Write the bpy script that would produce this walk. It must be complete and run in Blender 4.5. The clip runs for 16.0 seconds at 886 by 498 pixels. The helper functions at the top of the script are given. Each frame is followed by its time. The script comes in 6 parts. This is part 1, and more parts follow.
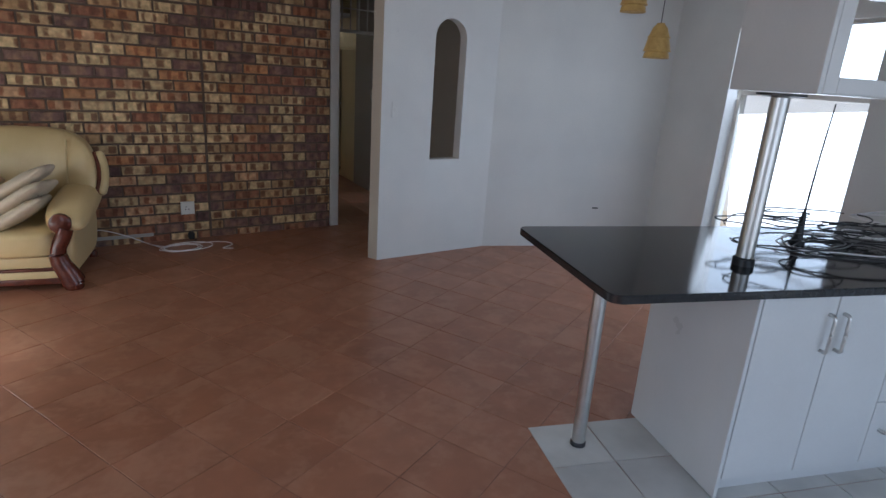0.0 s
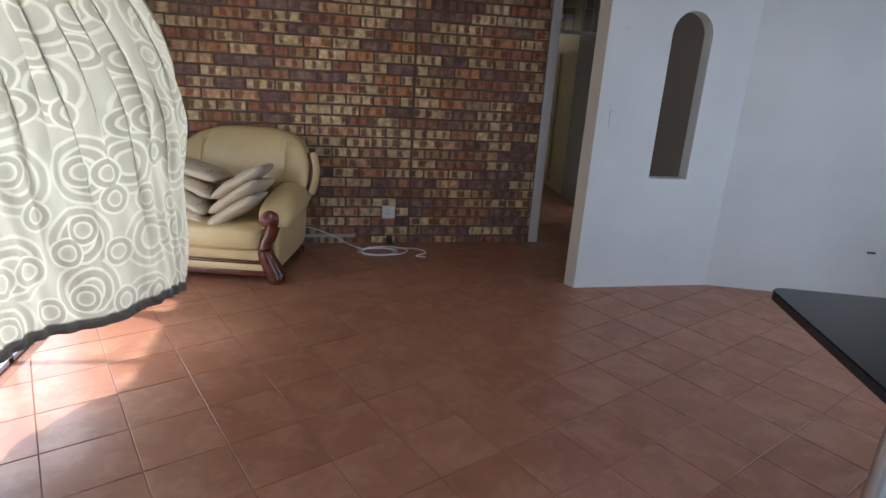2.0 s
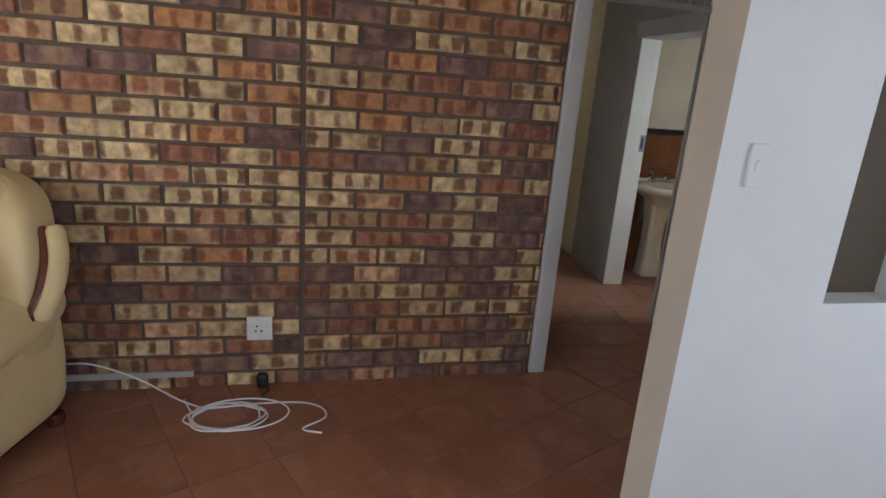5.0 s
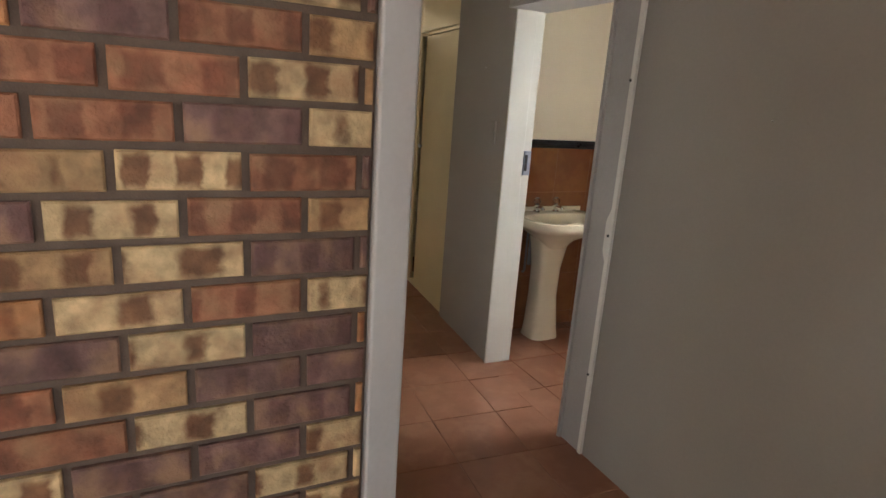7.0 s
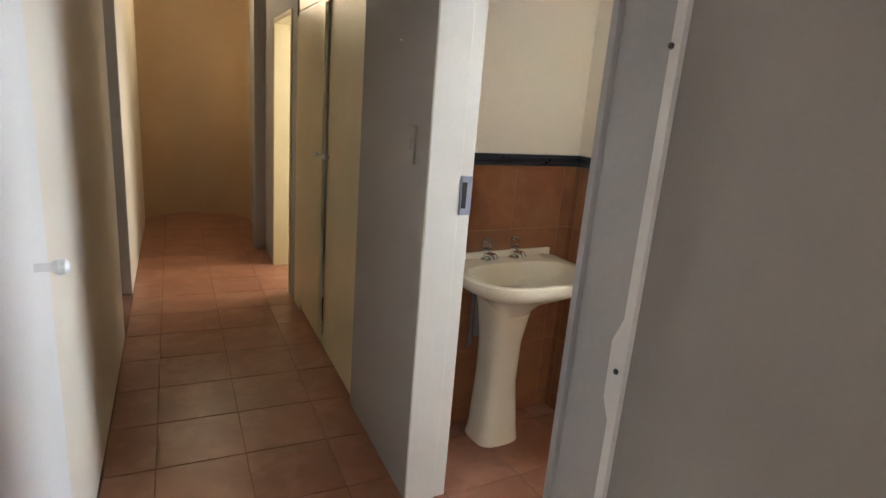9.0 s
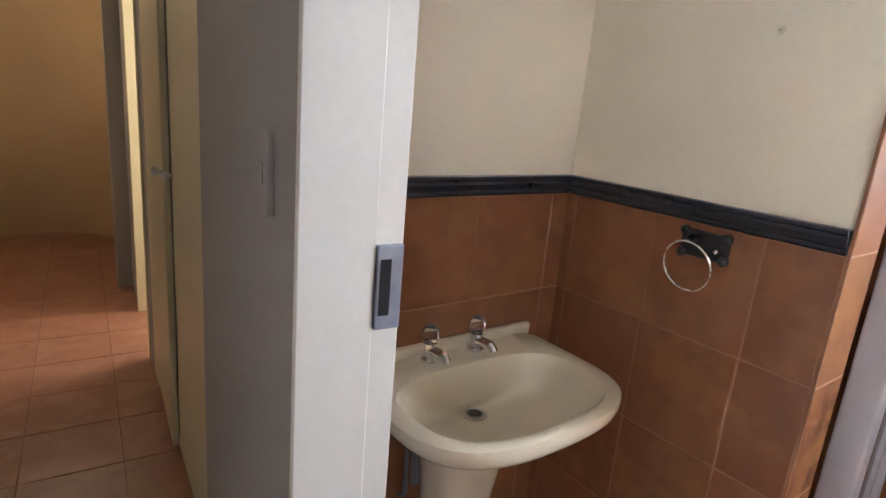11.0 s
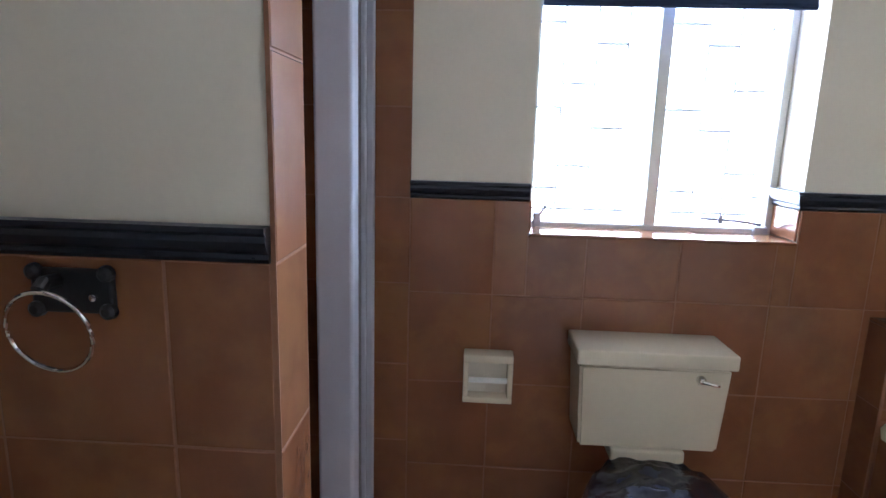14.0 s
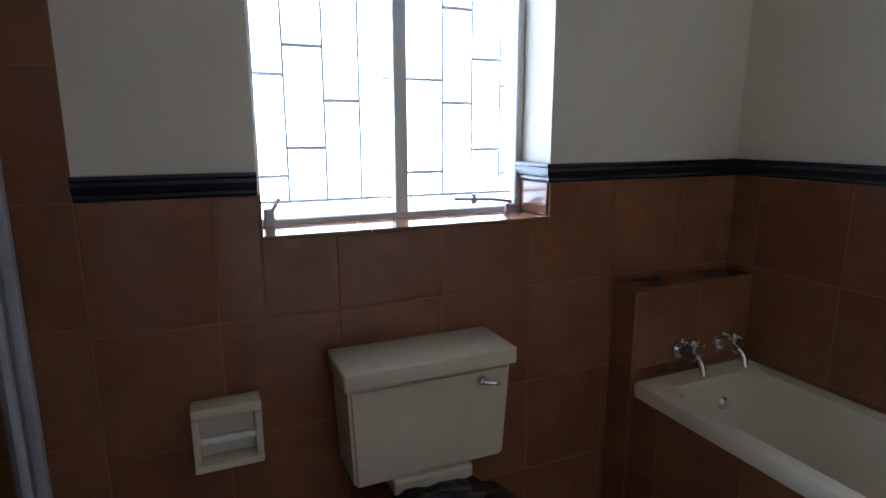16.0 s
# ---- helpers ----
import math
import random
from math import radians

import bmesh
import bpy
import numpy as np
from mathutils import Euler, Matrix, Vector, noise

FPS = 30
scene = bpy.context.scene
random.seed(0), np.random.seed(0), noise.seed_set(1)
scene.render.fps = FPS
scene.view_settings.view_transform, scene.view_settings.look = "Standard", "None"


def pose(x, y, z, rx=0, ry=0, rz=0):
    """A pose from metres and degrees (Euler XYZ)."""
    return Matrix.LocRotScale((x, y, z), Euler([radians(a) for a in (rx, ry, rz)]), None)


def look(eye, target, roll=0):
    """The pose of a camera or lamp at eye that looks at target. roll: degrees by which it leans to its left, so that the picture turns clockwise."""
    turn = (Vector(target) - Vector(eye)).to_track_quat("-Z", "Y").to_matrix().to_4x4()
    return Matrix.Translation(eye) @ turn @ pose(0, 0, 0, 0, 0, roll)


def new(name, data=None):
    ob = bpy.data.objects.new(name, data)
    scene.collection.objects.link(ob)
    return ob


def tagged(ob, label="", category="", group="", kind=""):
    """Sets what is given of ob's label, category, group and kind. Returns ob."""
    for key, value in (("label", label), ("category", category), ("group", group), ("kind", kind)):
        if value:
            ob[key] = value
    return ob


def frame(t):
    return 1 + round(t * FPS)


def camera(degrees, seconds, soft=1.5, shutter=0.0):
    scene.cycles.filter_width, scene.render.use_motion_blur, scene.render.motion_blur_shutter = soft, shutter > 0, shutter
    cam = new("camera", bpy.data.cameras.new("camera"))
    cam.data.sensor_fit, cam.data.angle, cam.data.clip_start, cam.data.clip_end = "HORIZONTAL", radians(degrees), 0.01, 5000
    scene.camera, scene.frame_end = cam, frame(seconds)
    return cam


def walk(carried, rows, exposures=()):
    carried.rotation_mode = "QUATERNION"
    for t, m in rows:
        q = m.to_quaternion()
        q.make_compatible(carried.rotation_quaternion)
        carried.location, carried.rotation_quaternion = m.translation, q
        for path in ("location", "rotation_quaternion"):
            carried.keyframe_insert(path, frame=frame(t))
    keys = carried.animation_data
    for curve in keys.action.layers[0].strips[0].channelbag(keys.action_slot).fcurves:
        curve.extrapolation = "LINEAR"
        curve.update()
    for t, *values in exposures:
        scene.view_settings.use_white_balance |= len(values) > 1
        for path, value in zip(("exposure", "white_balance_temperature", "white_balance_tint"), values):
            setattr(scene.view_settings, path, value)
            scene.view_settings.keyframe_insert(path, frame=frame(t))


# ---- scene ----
cam = camera(75.6, 16.0)
PATH = [
    (0, (0.026, -0.021, 1.606), (1.1, 1.562, 1.022), 3.8),
    (0.5, (0.175, 0.079, 1.591), (1.005, 1.798, 0.995), 3.5),
    (1, (0.198, 0.113, 1.588), (0.832, 1.913, 0.988), 3.6),
    (1.5, (0.234, 0.196, 1.582), (0.736, 2.036, 0.979), 3.5),
    (2, (0.3, 0.419, 1.584), (0.722, 2.278, 0.978), 3.5),
    (2.5, (0.445, 0.754, 1.573), (0.837, 2.621, 0.972), 3.5),
    (3, (0.589, 1.152, 1.583), (0.974, 3.02, 0.98), 3.8),
    (3.2, (0.621, 1.325, 1.57), (1.014, 3.194, 0.974), 4.0),
    (5.3, (1.227, 3.14, 1.447), (1.727, 5.0, 0.909), 4.7),
    (5.5, (1.289, 3.299, 1.457), (1.84, 5.146, 0.926), 4.5),
    (6, (1.489, 3.667, 1.451), (2.168, 5.476, 0.935), 4.2),
    (6.5, (1.679, 4.02, 1.449), (2.439, 5.798, 0.936), 4.0),
    (7, (1.897, 4.321, 1.437), (2.758, 6.054, 0.931), 4.0),
    (7.5, (2.137, 4.616, 1.427), (3.062, 6.315, 0.922), 4.2),
    (8, (2.376, 4.876, 1.437), (3.315, 6.566, 0.928), 4.4),
    (8.2, (2.417, 4.941, 1.437), (3.379, 6.623, 0.941), 4.4),
    (10.3, (3.055, 5.977, 1.437), (4.037, 7.636, 0.907), 5.0),
    (10.5, (3.091, 6.046, 1.426), (4.114, 7.685, 0.906), 5.0),
    (11, (3.2, 6.189, 1.408), (4.369, 7.733, 0.91), 5.0),
    (11.5, (3.281, 6.301, 1.392), (4.671, 7.663, 0.93), 4.8),
    (12, (3.36, 6.359, 1.368), (4.992, 7.438, 0.953), 4.4),
    (12.5, (3.463, 6.355, 1.368), (5.229, 7.201, 0.96), 3.9),
    (13, (3.545, 6.337, 1.373), (5.406, 6.951, 0.97), 3.2),
    (13.5, (3.618, 6.319, 1.375), (5.551, 6.653, 0.982), 2.4),
    (14, (3.713, 6.308, 1.363), (5.673, 6.403, 0.976), 1.6),
    (14.5, (3.837, 6.278, 1.358), (5.794, 6.149, 0.966), 1.2),
    (15, (3.932, 6.277, 1.344), (5.863, 5.94, 0.947), 0.9),
    (15.5, (4.008, 6.275, 1.337), (5.882, 5.699, 0.942), 0.3),
    (16, (4.047, 6.269, 1.321), (5.843, 5.486, 0.921), -0.1),
]
walk(cam, [(t, look(eye, target, roll)) for t, eye, target, roll in PATH],
     [(0.0, 0.15, 5550, 10), (1.0, 0.42, 5450, 10), (1.5, 0.36, 5450, 10), (3.0, 0.38, 5400, 10), (5.5, 1.1, 5850, 10), (6.0, 1.15, 5900, 10), (6.5, 1.2, 6600, 12), (7.0, 1.7, 6500, 12), (8.0, 1.9, 6300, 12),
      (10.5, 1.95, 6000, 18), (12.0, 1.7, 5750, 19), (13.0, 1.55, 5350, 17), (13.5, 1.27, 5250, 16), (14.5, 0.55, 5100, 15), (15.0, 0.24, 5050, 14), (16.0, -0.34, 5150, 13)])
# ---------------------------------------------------------------- world, sun, large lights
world = bpy.data.worlds.new("World")
scene.world = world
world.use_nodes = True
wn = world.node_tree.nodes
sky = wn.new("ShaderNodeTexSky")
sky.sky_type, sky.sun_disc = "NISHITA", False
sky.sun_elevation, sky.sun_rotation = radians(75), radians(-100)
world.node_tree.links.new(sky.outputs[0], wn["Background"].inputs[0])
wn["Background"].inputs[1].default_value = 0.12

sun = new("sun", bpy.data.lights.new("sun", "SUN"))
sun.data.energy, sun.data.angle, sun.data.color = 5.0, radians(2.0), (1.0, 0.96, 0.90)
sun.matrix_world = look((-2.50, 3.42, 5), (-0.8, 3.3, 0))


def area_lamp(name, centre, toward, w, h, power, color=(0.86, 0.93, 1.0), spread=180):
    """Sky light that enters through one window's opening; for the lounge, added fill."""
    la = bpy.data.lights.new(name, "AREA")
    la.shape, la.size, la.size_y, la.energy, la.color = "RECTANGLE", w, h, power, color
    la.spread = radians(spread)
    ob = new(name, la)
    ob.matrix_world = look(centre, toward)
    return ob


area_lamp("patio_skylight", (-1.34, 3.43, 1.07), (0, 3.43, 1.07), 1.74, 2.0, 36, (1.0, 0.96, 0.87))
# added fill from the back wall; no window is known there
area_lamp("lounge_skylight", (2.2, -1.62, 1.15), (2.0, 1.6, 0.0), 2.5, 1.9, 20, (0.80, 0.90, 1.0))
area_lamp("side_skylight", (-1.34, 0.3, 1.31), (0.6, 0.5, 0.4), 1.9, 1.55, 22, (0.88, 0.93, 1.0))
area_lamp("kitchen_skylight", (4.72, 2.2, 1.2), (3.0, 2.8, 0.9), 1.3, 1.8, 16)
area_lamp("bathroom_skylight", (5.62, 5.77, 1.56), (4.0, 5.77, 1.56), 0.95, 1.05, 27, spread=120)
area_lamp("bedroom_skylight", (4.6, 9.6, 1.4), (3.7, 9.6, 0.9), 0.9, 1.6, 9, (1.0, 0.93, 0.8))
area_lamp("study_skylight", (1.0, 8.8, 1.4), (2.5, 9.0, 0.9), 0.9, 1.4, 2.2, (1.0, 0.95, 0.86))

# ---------------------------------------------------------------- materials
MATS = {}


def mat(name, c1, c2=None, rough=0.6, scale=8.0, fine=120.0, bump=0.15, metal=0.0, spec=0.5, stain=0.25):
    """A surface of two close colours mixed by broad stains and fine grain, with a fine relief."""
    if name in MATS:
        return MATS[name]
    m = bpy.data.materials.new(name)
    m.use_nodes = True
    n, l = m.node_tree.nodes, m.node_tree.links
    b = n["Principled BSDF"]
    b.inputs["Roughness"].default_value, b.inputs["Metallic"].default_value = rough, metal
    b.inputs["Specular IOR Level"].default_value = spec
    tc = n.new("ShaderNodeTexCoord")
    big, small = n.new("ShaderNodeTexNoise"), n.new("ShaderNodeTexNoise")
    big.inputs["Scale"].default_value, big.inputs["Detail"].default_value = scale, 5
    small.inputs["Scale"].default_value, small.inputs["Detail"].default_value = fine, 3
    for t in (big, small):
        l.new(tc.outputs["Object"], t.inputs["Vector"])
    add = n.new("ShaderNodeMath")
    add.operation = "MULTIPLY_ADD"
    add.inputs[1].default_value = 0.35
    l.new(small.outputs["Fac"], add.inputs[0])
    l.new(big.outputs["Fac"], add.inputs[2])
    ramp = n.new("ShaderNodeValToRGB")
    ramp.color_ramp.elements[0].position, ramp.color_ramp.elements[1].position = 0.67 - stain, 0.67 + stain
    c2 = c2 or tuple(x * 0.88 for x in c1)
    ramp.color_ramp.elements[0].color, ramp.color_ramp.elements[1].color = (*c2, 1), (*c1, 1)
    l.new(add.outputs[0], ramp.inputs["Fac"])
    l.new(ramp.outputs["Color"], b.inputs["Base Color"])
    rr = n.new("ShaderNodeMapRange")
    rr.inputs["To Min"].default_value, rr.inputs["To Max"].default_value = max(0.02, rough - 0.08), min(1, rough + 0.1)
    l.new(big.outputs["Fac"], rr.inputs["Value"])
    l.new(rr.outputs[0], b.inputs["Roughness"])
    bp = n.new("ShaderNodeBump")
    bp.inputs["Strength"].default_value, bp.inputs["Distance"].default_value = bump, 0.004
    l.new(add.outputs[0], bp.inputs["Height"])
    l.new(bp.outputs["Normal"], b.inputs["Normal"])
    MATS[name] = m
    return m


def piece_mat(name, stops, rough=0.5, island=False, bands=False, scale=14.0, bump=0.3, dark=(0.36, 0.25, 0.24), mottle=None, spec=0.5, blush=(0.22, 0.095, 0.055)):
    """Pieces that differ one from another: a random value picks the colour, noise mottles it; bands: the dark flashes of stacked bricks."""
    m = bpy.data.materials.new(name)
    m.use_nodes = True
    n, l = m.node_tree.nodes, m.node_tree.links
    b = n["Principled BSDF"]
    b.inputs["Roughness"].default_value, b.inputs["Specular IOR Level"].default_value = rough, spec
    if island:
        rnd = n.new("ShaderNodeNewGeometry").outputs["Random Per Island"]
    else:
        rnd = n.new("ShaderNodeObjectInfo").outputs["Random"]
    ramp = n.new("ShaderNodeValToRGB")
    els = ramp.color_ramp.elements
    while len(els) < len(stops):
        els.new(0.5)
    ramp.color_ramp.interpolation = "CONSTANT" if bands else "LINEAR"
    for e, (p, c) in zip(els, stops):
        e.position, e.color = p, (*c, 1)
    l.new(rnd, ramp.inputs["Fac"])
    geo = n.new("ShaderNodeNewGeometry")
    big, small = n.new("ShaderNodeTexNoise"), n.new("ShaderNodeTexNoise")
    big.inputs["Scale"].default_value, big.inputs["Detail"].default_value = scale, 6
    small.inputs["Scale"].default_value, small.inputs["Detail"].default_value = 110, 4
    for t in (big, small):
        l.new(geo.outputs["Position"], t.inputs["Vector"])
    mix = n.new("ShaderNodeMix")
    mix.data_type, mix.blend_type = "RGBA", "MULTIPLY"
    mr = n.new("ShaderNodeMapRange")
    mr.inputs["From Min"].default_value, mr.inputs["From Max"].default_value = 0.3, 0.7
    mr.inputs["To Min"].default_value, mr.inputs["To Max"].default_value = (0.62, 1.26) if bands else (0.86, 1.10)
    l.new(big.outputs["Fac"], mr.inputs["Value"])
    mix.inputs["Factor"].default_value = 1.0
    l.new(ramp.outputs["Color"], mix.inputs["A"])
    l.new(mr.outputs[0], mix.inputs["B"])
    colour = mix.outputs["Result"]
    if mottle:
        # cloudy glaze: broad blotches of a second colour, broken by a finer cloud
        cloud, fleck, join, amount, blend = n.new("ShaderNodeTexNoise"), n.new("ShaderNodeTexNoise"), n.new("ShaderNodeMath"), n.new("ShaderNodeMapRange"), n.new("ShaderNodeMix")
        cloud.inputs["Scale"].default_value, cloud.inputs["Detail"].default_value, cloud.inputs["Distortion"].default_value = mottle[1], 4, 0.6
        fleck.inputs["Scale"].default_value, fleck.inputs["Detail"].default_value = mottle[1] * 4.5, 6
        shift = n.new("ShaderNodeVectorMath")
        shift.operation = "ADD"
        l.new(geo.outputs["Position"], shift.inputs[0])
        l.new(rnd, shift.inputs[1])
        for t in (cloud, fleck):
            l.new(shift.outputs[0], t.inputs["Vector"])
        join.operation = "MULTIPLY_ADD"
        join.inputs[1].default_value = 0.45
        l.new(fleck.outputs["Fac"], join.inputs[0])
        l.new(cloud.outputs["Fac"], join.inputs[2])
        amount.interpolation_type = "SMOOTHSTEP"
        amount.inputs["From Min"].default_value, amount.inputs["From Max"].default_value, amount.inputs["To Max"].default_value = 0.64, 0.92, mottle[2]
        l.new(join.outputs[0], amount.inputs["Value"])
        blend.data_type = "RGBA"
        blend.inputs["B"].default_value = (*mottle[0], 1)
        l.new(amount.outputs[0], blend.inputs["Factor"])
        l.new(colour, blend.inputs["A"])
        colour = blend.outputs["Result"]
    if bands:
        tc = n.new("ShaderNodeTexCoord")
        sep = n.new("ShaderNodeSeparateXYZ")
        l.new(geo.outputs["Position"] if island else tc.outputs["Object"], sep.inputs[0])
        wob = n.new("ShaderNodeMath")
        wob.operation = "MULTIPLY_ADD"
        wob.inputs[1].default_value = 0.03
        l.new(big.outputs["Fac"], wob.inputs[0])
        l.new(sep.outputs["X"], wob.inputs[2])
        ph = n.new("ShaderNodeMath")
        ph.operation = "MULTIPLY_ADD"
        ph.inputs[1].default_value = 37.0
        l.new(rnd, ph.inputs[0])
        sc = n.new("ShaderNodeMath")
        sc.operation = "MULTIPLY"
        l.new(wob.outputs[0], sc.inputs[0])
        many = n.new("ShaderNodeMath")
        many.operation = "MULTIPLY"
        many.inputs[1].default_value = 23.7
        l.new(rnd, many.inputs[0])
        part_of = n.new("ShaderNodeMath")
        part_of.operation = "FRACT"
        l.new(many.outputs[0], part_of.inputs[0])
        rate = n.new("ShaderNodeMath")
        rate.operation = "MULTIPLY_ADD"
        rate.inputs[1].default_value, rate.inputs[2].default_value = 40.0, 36.0
        l.new(part_of.outputs[0], rate.inputs[0])
        l.new(rate.outputs[0], sc.inputs[1])
        l.new(sc.outputs[0], ph.inputs[2])
        si = n.new("ShaderNodeMath")
        si.operation = "SINE"
        l.new(ph.outputs[0], si.inputs[0])
        dots = n.new("ShaderNodeTexNoise")
        dots.inputs["Scale"].default_value, dots.inputs["Detail"].default_value = 30, 4
        stain, much = n.new("ShaderNodeTexNoise"), n.new("ShaderNodeMapRange")
        stain.inputs["Scale"].default_value, stain.inputs["Detail"].default_value = 12, 5
        l.new(geo.outputs["Position"], stain.inputs["Vector"])
        much.interpolation_type = "SMOOTHSTEP"
        much.inputs["From Min"].default_value, much.inputs["From Max"].default_value = 0.42, 0.72
        much.inputs["To Max"].default_value = 0.6
        l.new(stain.outputs["Fac"], much.inputs["Value"])
        rust = n.new("ShaderNodeMix")
        rust.data_type = "RGBA"
        rust.inputs["B"].default_value = (*blush, 1)
        l.new(much.outputs[0], rust.inputs["Factor"])
        l.new(colour, rust.inputs["A"])
        colour = rust.outputs["Result"]
        l.new(geo.outputs["Position"], dots.inputs["Vector"])
        am = n.new("ShaderNodeMath")
        am.operation = "MULTIPLY_ADD"
        am.inputs[1].default_value = 0.9
        l.new(dots.outputs["Fac"], am.inputs[0])
        often = n.new("ShaderNodeMath")
        often.operation = "MULTIPLY"
        often.inputs[1].default_value = 57.3
        l.new(rnd, often.inputs[0])
        frac = n.new("ShaderNodeMath")
        frac.operation = "FRACT"
        l.new(often.outputs[0], frac.inputs[0])
        lift = n.new("ShaderNodeMath")
        lift.operation = "MULTIPLY_ADD"
        lift.inputs[1].default_value = 1.0
        l.new(frac.outputs[0], lift.inputs[0])
        l.new(si.outputs[0], lift.inputs[2])
        l.new(lift.outputs[0], am.inputs[2])
        edge = n.new("ShaderNodeMapRange")
        edge.interpolation_type = "SMOOTHSTEP"
        edge.inputs["From Min"].default_value, edge.inputs["From Max"].default_value = 0.95, 1.75
        edge.inputs["To Max"].default_value = 0.95
        l.new(am.outputs[0], edge.inputs["Value"])
        dk = n.new("ShaderNodeMix")
        dk.data_type = "RGBA"
        shade = n.new("ShaderNodeMix")
        shade.data_type, shade.blend_type = "RGBA", "MULTIPLY"
        shade.inputs["Factor"].default_value = 1.0
        shade.inputs["B"].default_value = (*dark, 1)
        l.new(colour, shade.inputs["A"])
        l.new(shade.outputs["Result"], dk.inputs["B"])
        az = n.new("ShaderNodeMath")
        az.operation = "ABSOLUTE"
        l.new(sep.outputs["Z"], az.inputs[0])
        zw = n.new("ShaderNodeMath")
        zw.operation = "MULTIPLY_ADD"
        zw.inputs[1].default_value = 0.03
        l.new(dots.outputs["Fac"], zw.inputs[0])
        l.new(az.outputs[0], zw.inputs[2])
        zm = n.new("ShaderNodeMapRange")
        zm.interpolation_type = "SMOOTHSTEP"
        zm.inputs["From Min"].default_value, zm.inputs["From Max"].default_value = 0.058, 0.034
        l.new(zw.outputs[0], zm.inputs["Value"])
        mu = n.new("ShaderNodeMath")
        mu.operation = "MULTIPLY"
        l.new(edge.outputs[0], mu.inputs[0])
        if island:
            mu.inputs[1].default_value = 0.8
        else:
            l.new(zm.outputs[0], mu.inputs[1])
        l.new(mu.outputs[0], dk.inputs["Factor"])
        l.new(colour, dk.inputs["A"])
        colour = dk.outputs["Result"]
    l.new(colour, b.inputs["Base Color"])
    bp = n.new("ShaderNodeBump")
    bp.inputs["Strength"].default_value, bp.inputs["Distance"].default_value = bump, 0.004
    ad = n.new("ShaderNodeMath")
    l.new(big.outputs["Fac"], ad.inputs[0])
    l.new(small.outputs["Fac"], ad.inputs[1])
    l.new(ad.outputs[0], bp.inputs["Height"])
    l.new(bp.outputs["Normal"], b.inputs["Normal"])
    MATS[name] = m
    return m


def glow(name, color, strength):
    m = bpy.data.materials.new(name)
    m.use_nodes = True
    b = m.node_tree.nodes["Principled BSDF"]
    b.inputs["Base Color"].default_value = (*color, 1)
    b.inputs["Emission Color"].default_value, b.inputs["Emission Strength"].default_value = (*color, 1), strength
    return m


def glass(name, tint=(1, 1, 1), rough=0.0):
    m = bpy.data.materials.new(name)
    m.use_nodes = True
    b = m.node_tree.nodes["Principled BSDF"]
    b.inputs["Base Color"].default_value, b.inputs["Roughness"].default_value = (*tint, 1), rough
    b.inputs["Transmission Weight"].default_value, b.inputs["IOR"].default_value = 1.0, 1.45
    return m


white_wall = mat("white_wall_paint", (0.70, 0.70, 0.68), (0.60, 0.60, 0.59), 0.75, 1.6, 90, 0.12)
cream_wall = mat("cream_wall_paint", (0.81, 0.735, 0.59), (0.74, 0.67, 0.535), 0.7, 1.8, 90, 0.12)
# warm shade on the niche wall's end, put into a darker beige
shaded_wall_end = mat("shaded_wall_end_paint", (0.50, 0.44, 0.36), (0.44, 0.385, 0.315), 0.7, 1.5, 90, 0.12)
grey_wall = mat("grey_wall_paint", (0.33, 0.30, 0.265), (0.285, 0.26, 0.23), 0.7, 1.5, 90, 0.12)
tan_wall = mat("tan_wall_paint", (0.50, 0.36, 0.20), (0.43, 0.30, 0.165), 0.65, 1.5, 90, 0.1)
ceiling_paint = mat("ceiling_paint", (0.75, 0.74, 0.71), (0.68, 0.67, 0.64), 0.8, 1.2, 60, 0.1)
mortar = mat("mortar", (0.16, 0.115, 0.085), (0.11, 0.078, 0.058), 0.95, 20, 200, 0.8)
grout = mat("grout", (0.33, 0.165, 0.105), (0.12, 0.06, 0.042), 0.9, 2.2, 60, 0.5)
wall_grout = mat("wall_tile_grout", (0.29, 0.135, 0.068), (0.23, 0.102, 0.05), 0.9, 12, 150, 0.4)
white_gloss = mat("white_gloss_paint", (0.78, 0.76, 0.70), (0.70, 0.68, 0.62), 0.35, 3, 80, 0.06)
cream_gloss = mat("cream_gloss_paint", (0.68, 0.60, 0.36), (0.60, 0.52, 0.30), 0.35, 3, 80, 0.06)
grey_gloss = mat("grey_gloss_paint", (0.44, 0.42, 0.39), (0.36, 0.34, 0.315), 0.4, 3, 80, 0.08)
steel = mat("brushed_steel", (0.62, 0.61, 0.59), (0.54, 0.53, 0.51), 0.38, 30, 300, 0.04, 1.0)
chrome = mat("chrome", (0.82, 0.82, 0.82), (0.74, 0.74, 0.74), 0.08, 20, 100, 0.01, 1.0)
aluminium = mat("aluminium", (0.56, 0.57, 0.64), (0.49, 0.50, 0.57), 0.55, 10, 200, 0.03, 0.1)
black_plastic = mat("black_plastic", (0.02, 0.02, 0.022), (0.012, 0.012, 0.013), 0.4, 20, 150, 0.05)
white_plastic = mat("white_plastic", (0.78, 0.77, 0.73), (0.71, 0.70, 0.66), 0.35, 10, 120, 0.03)
granite = mat("black_granite", (0.012, 0.012, 0.013), (0.03, 0.03, 0.032), 0.06, 60, 320, 0.01)
navy = mat("navy_glazed_moulding", (0.02, 0.024, 0.036), (0.012, 0.014, 0.022), 0.3, 14, 90, 0.1)
ivory = mat("ivory_ceramic", (0.72, 0.64, 0.475), (0.66, 0.585, 0.43), 0.12, 2, 60, 0.01)
leather = mat("cream_leather", (0.64, 0.49, 0.25), (0.56, 0.42, 0.205), 0.38, 7, 260, 0.25)
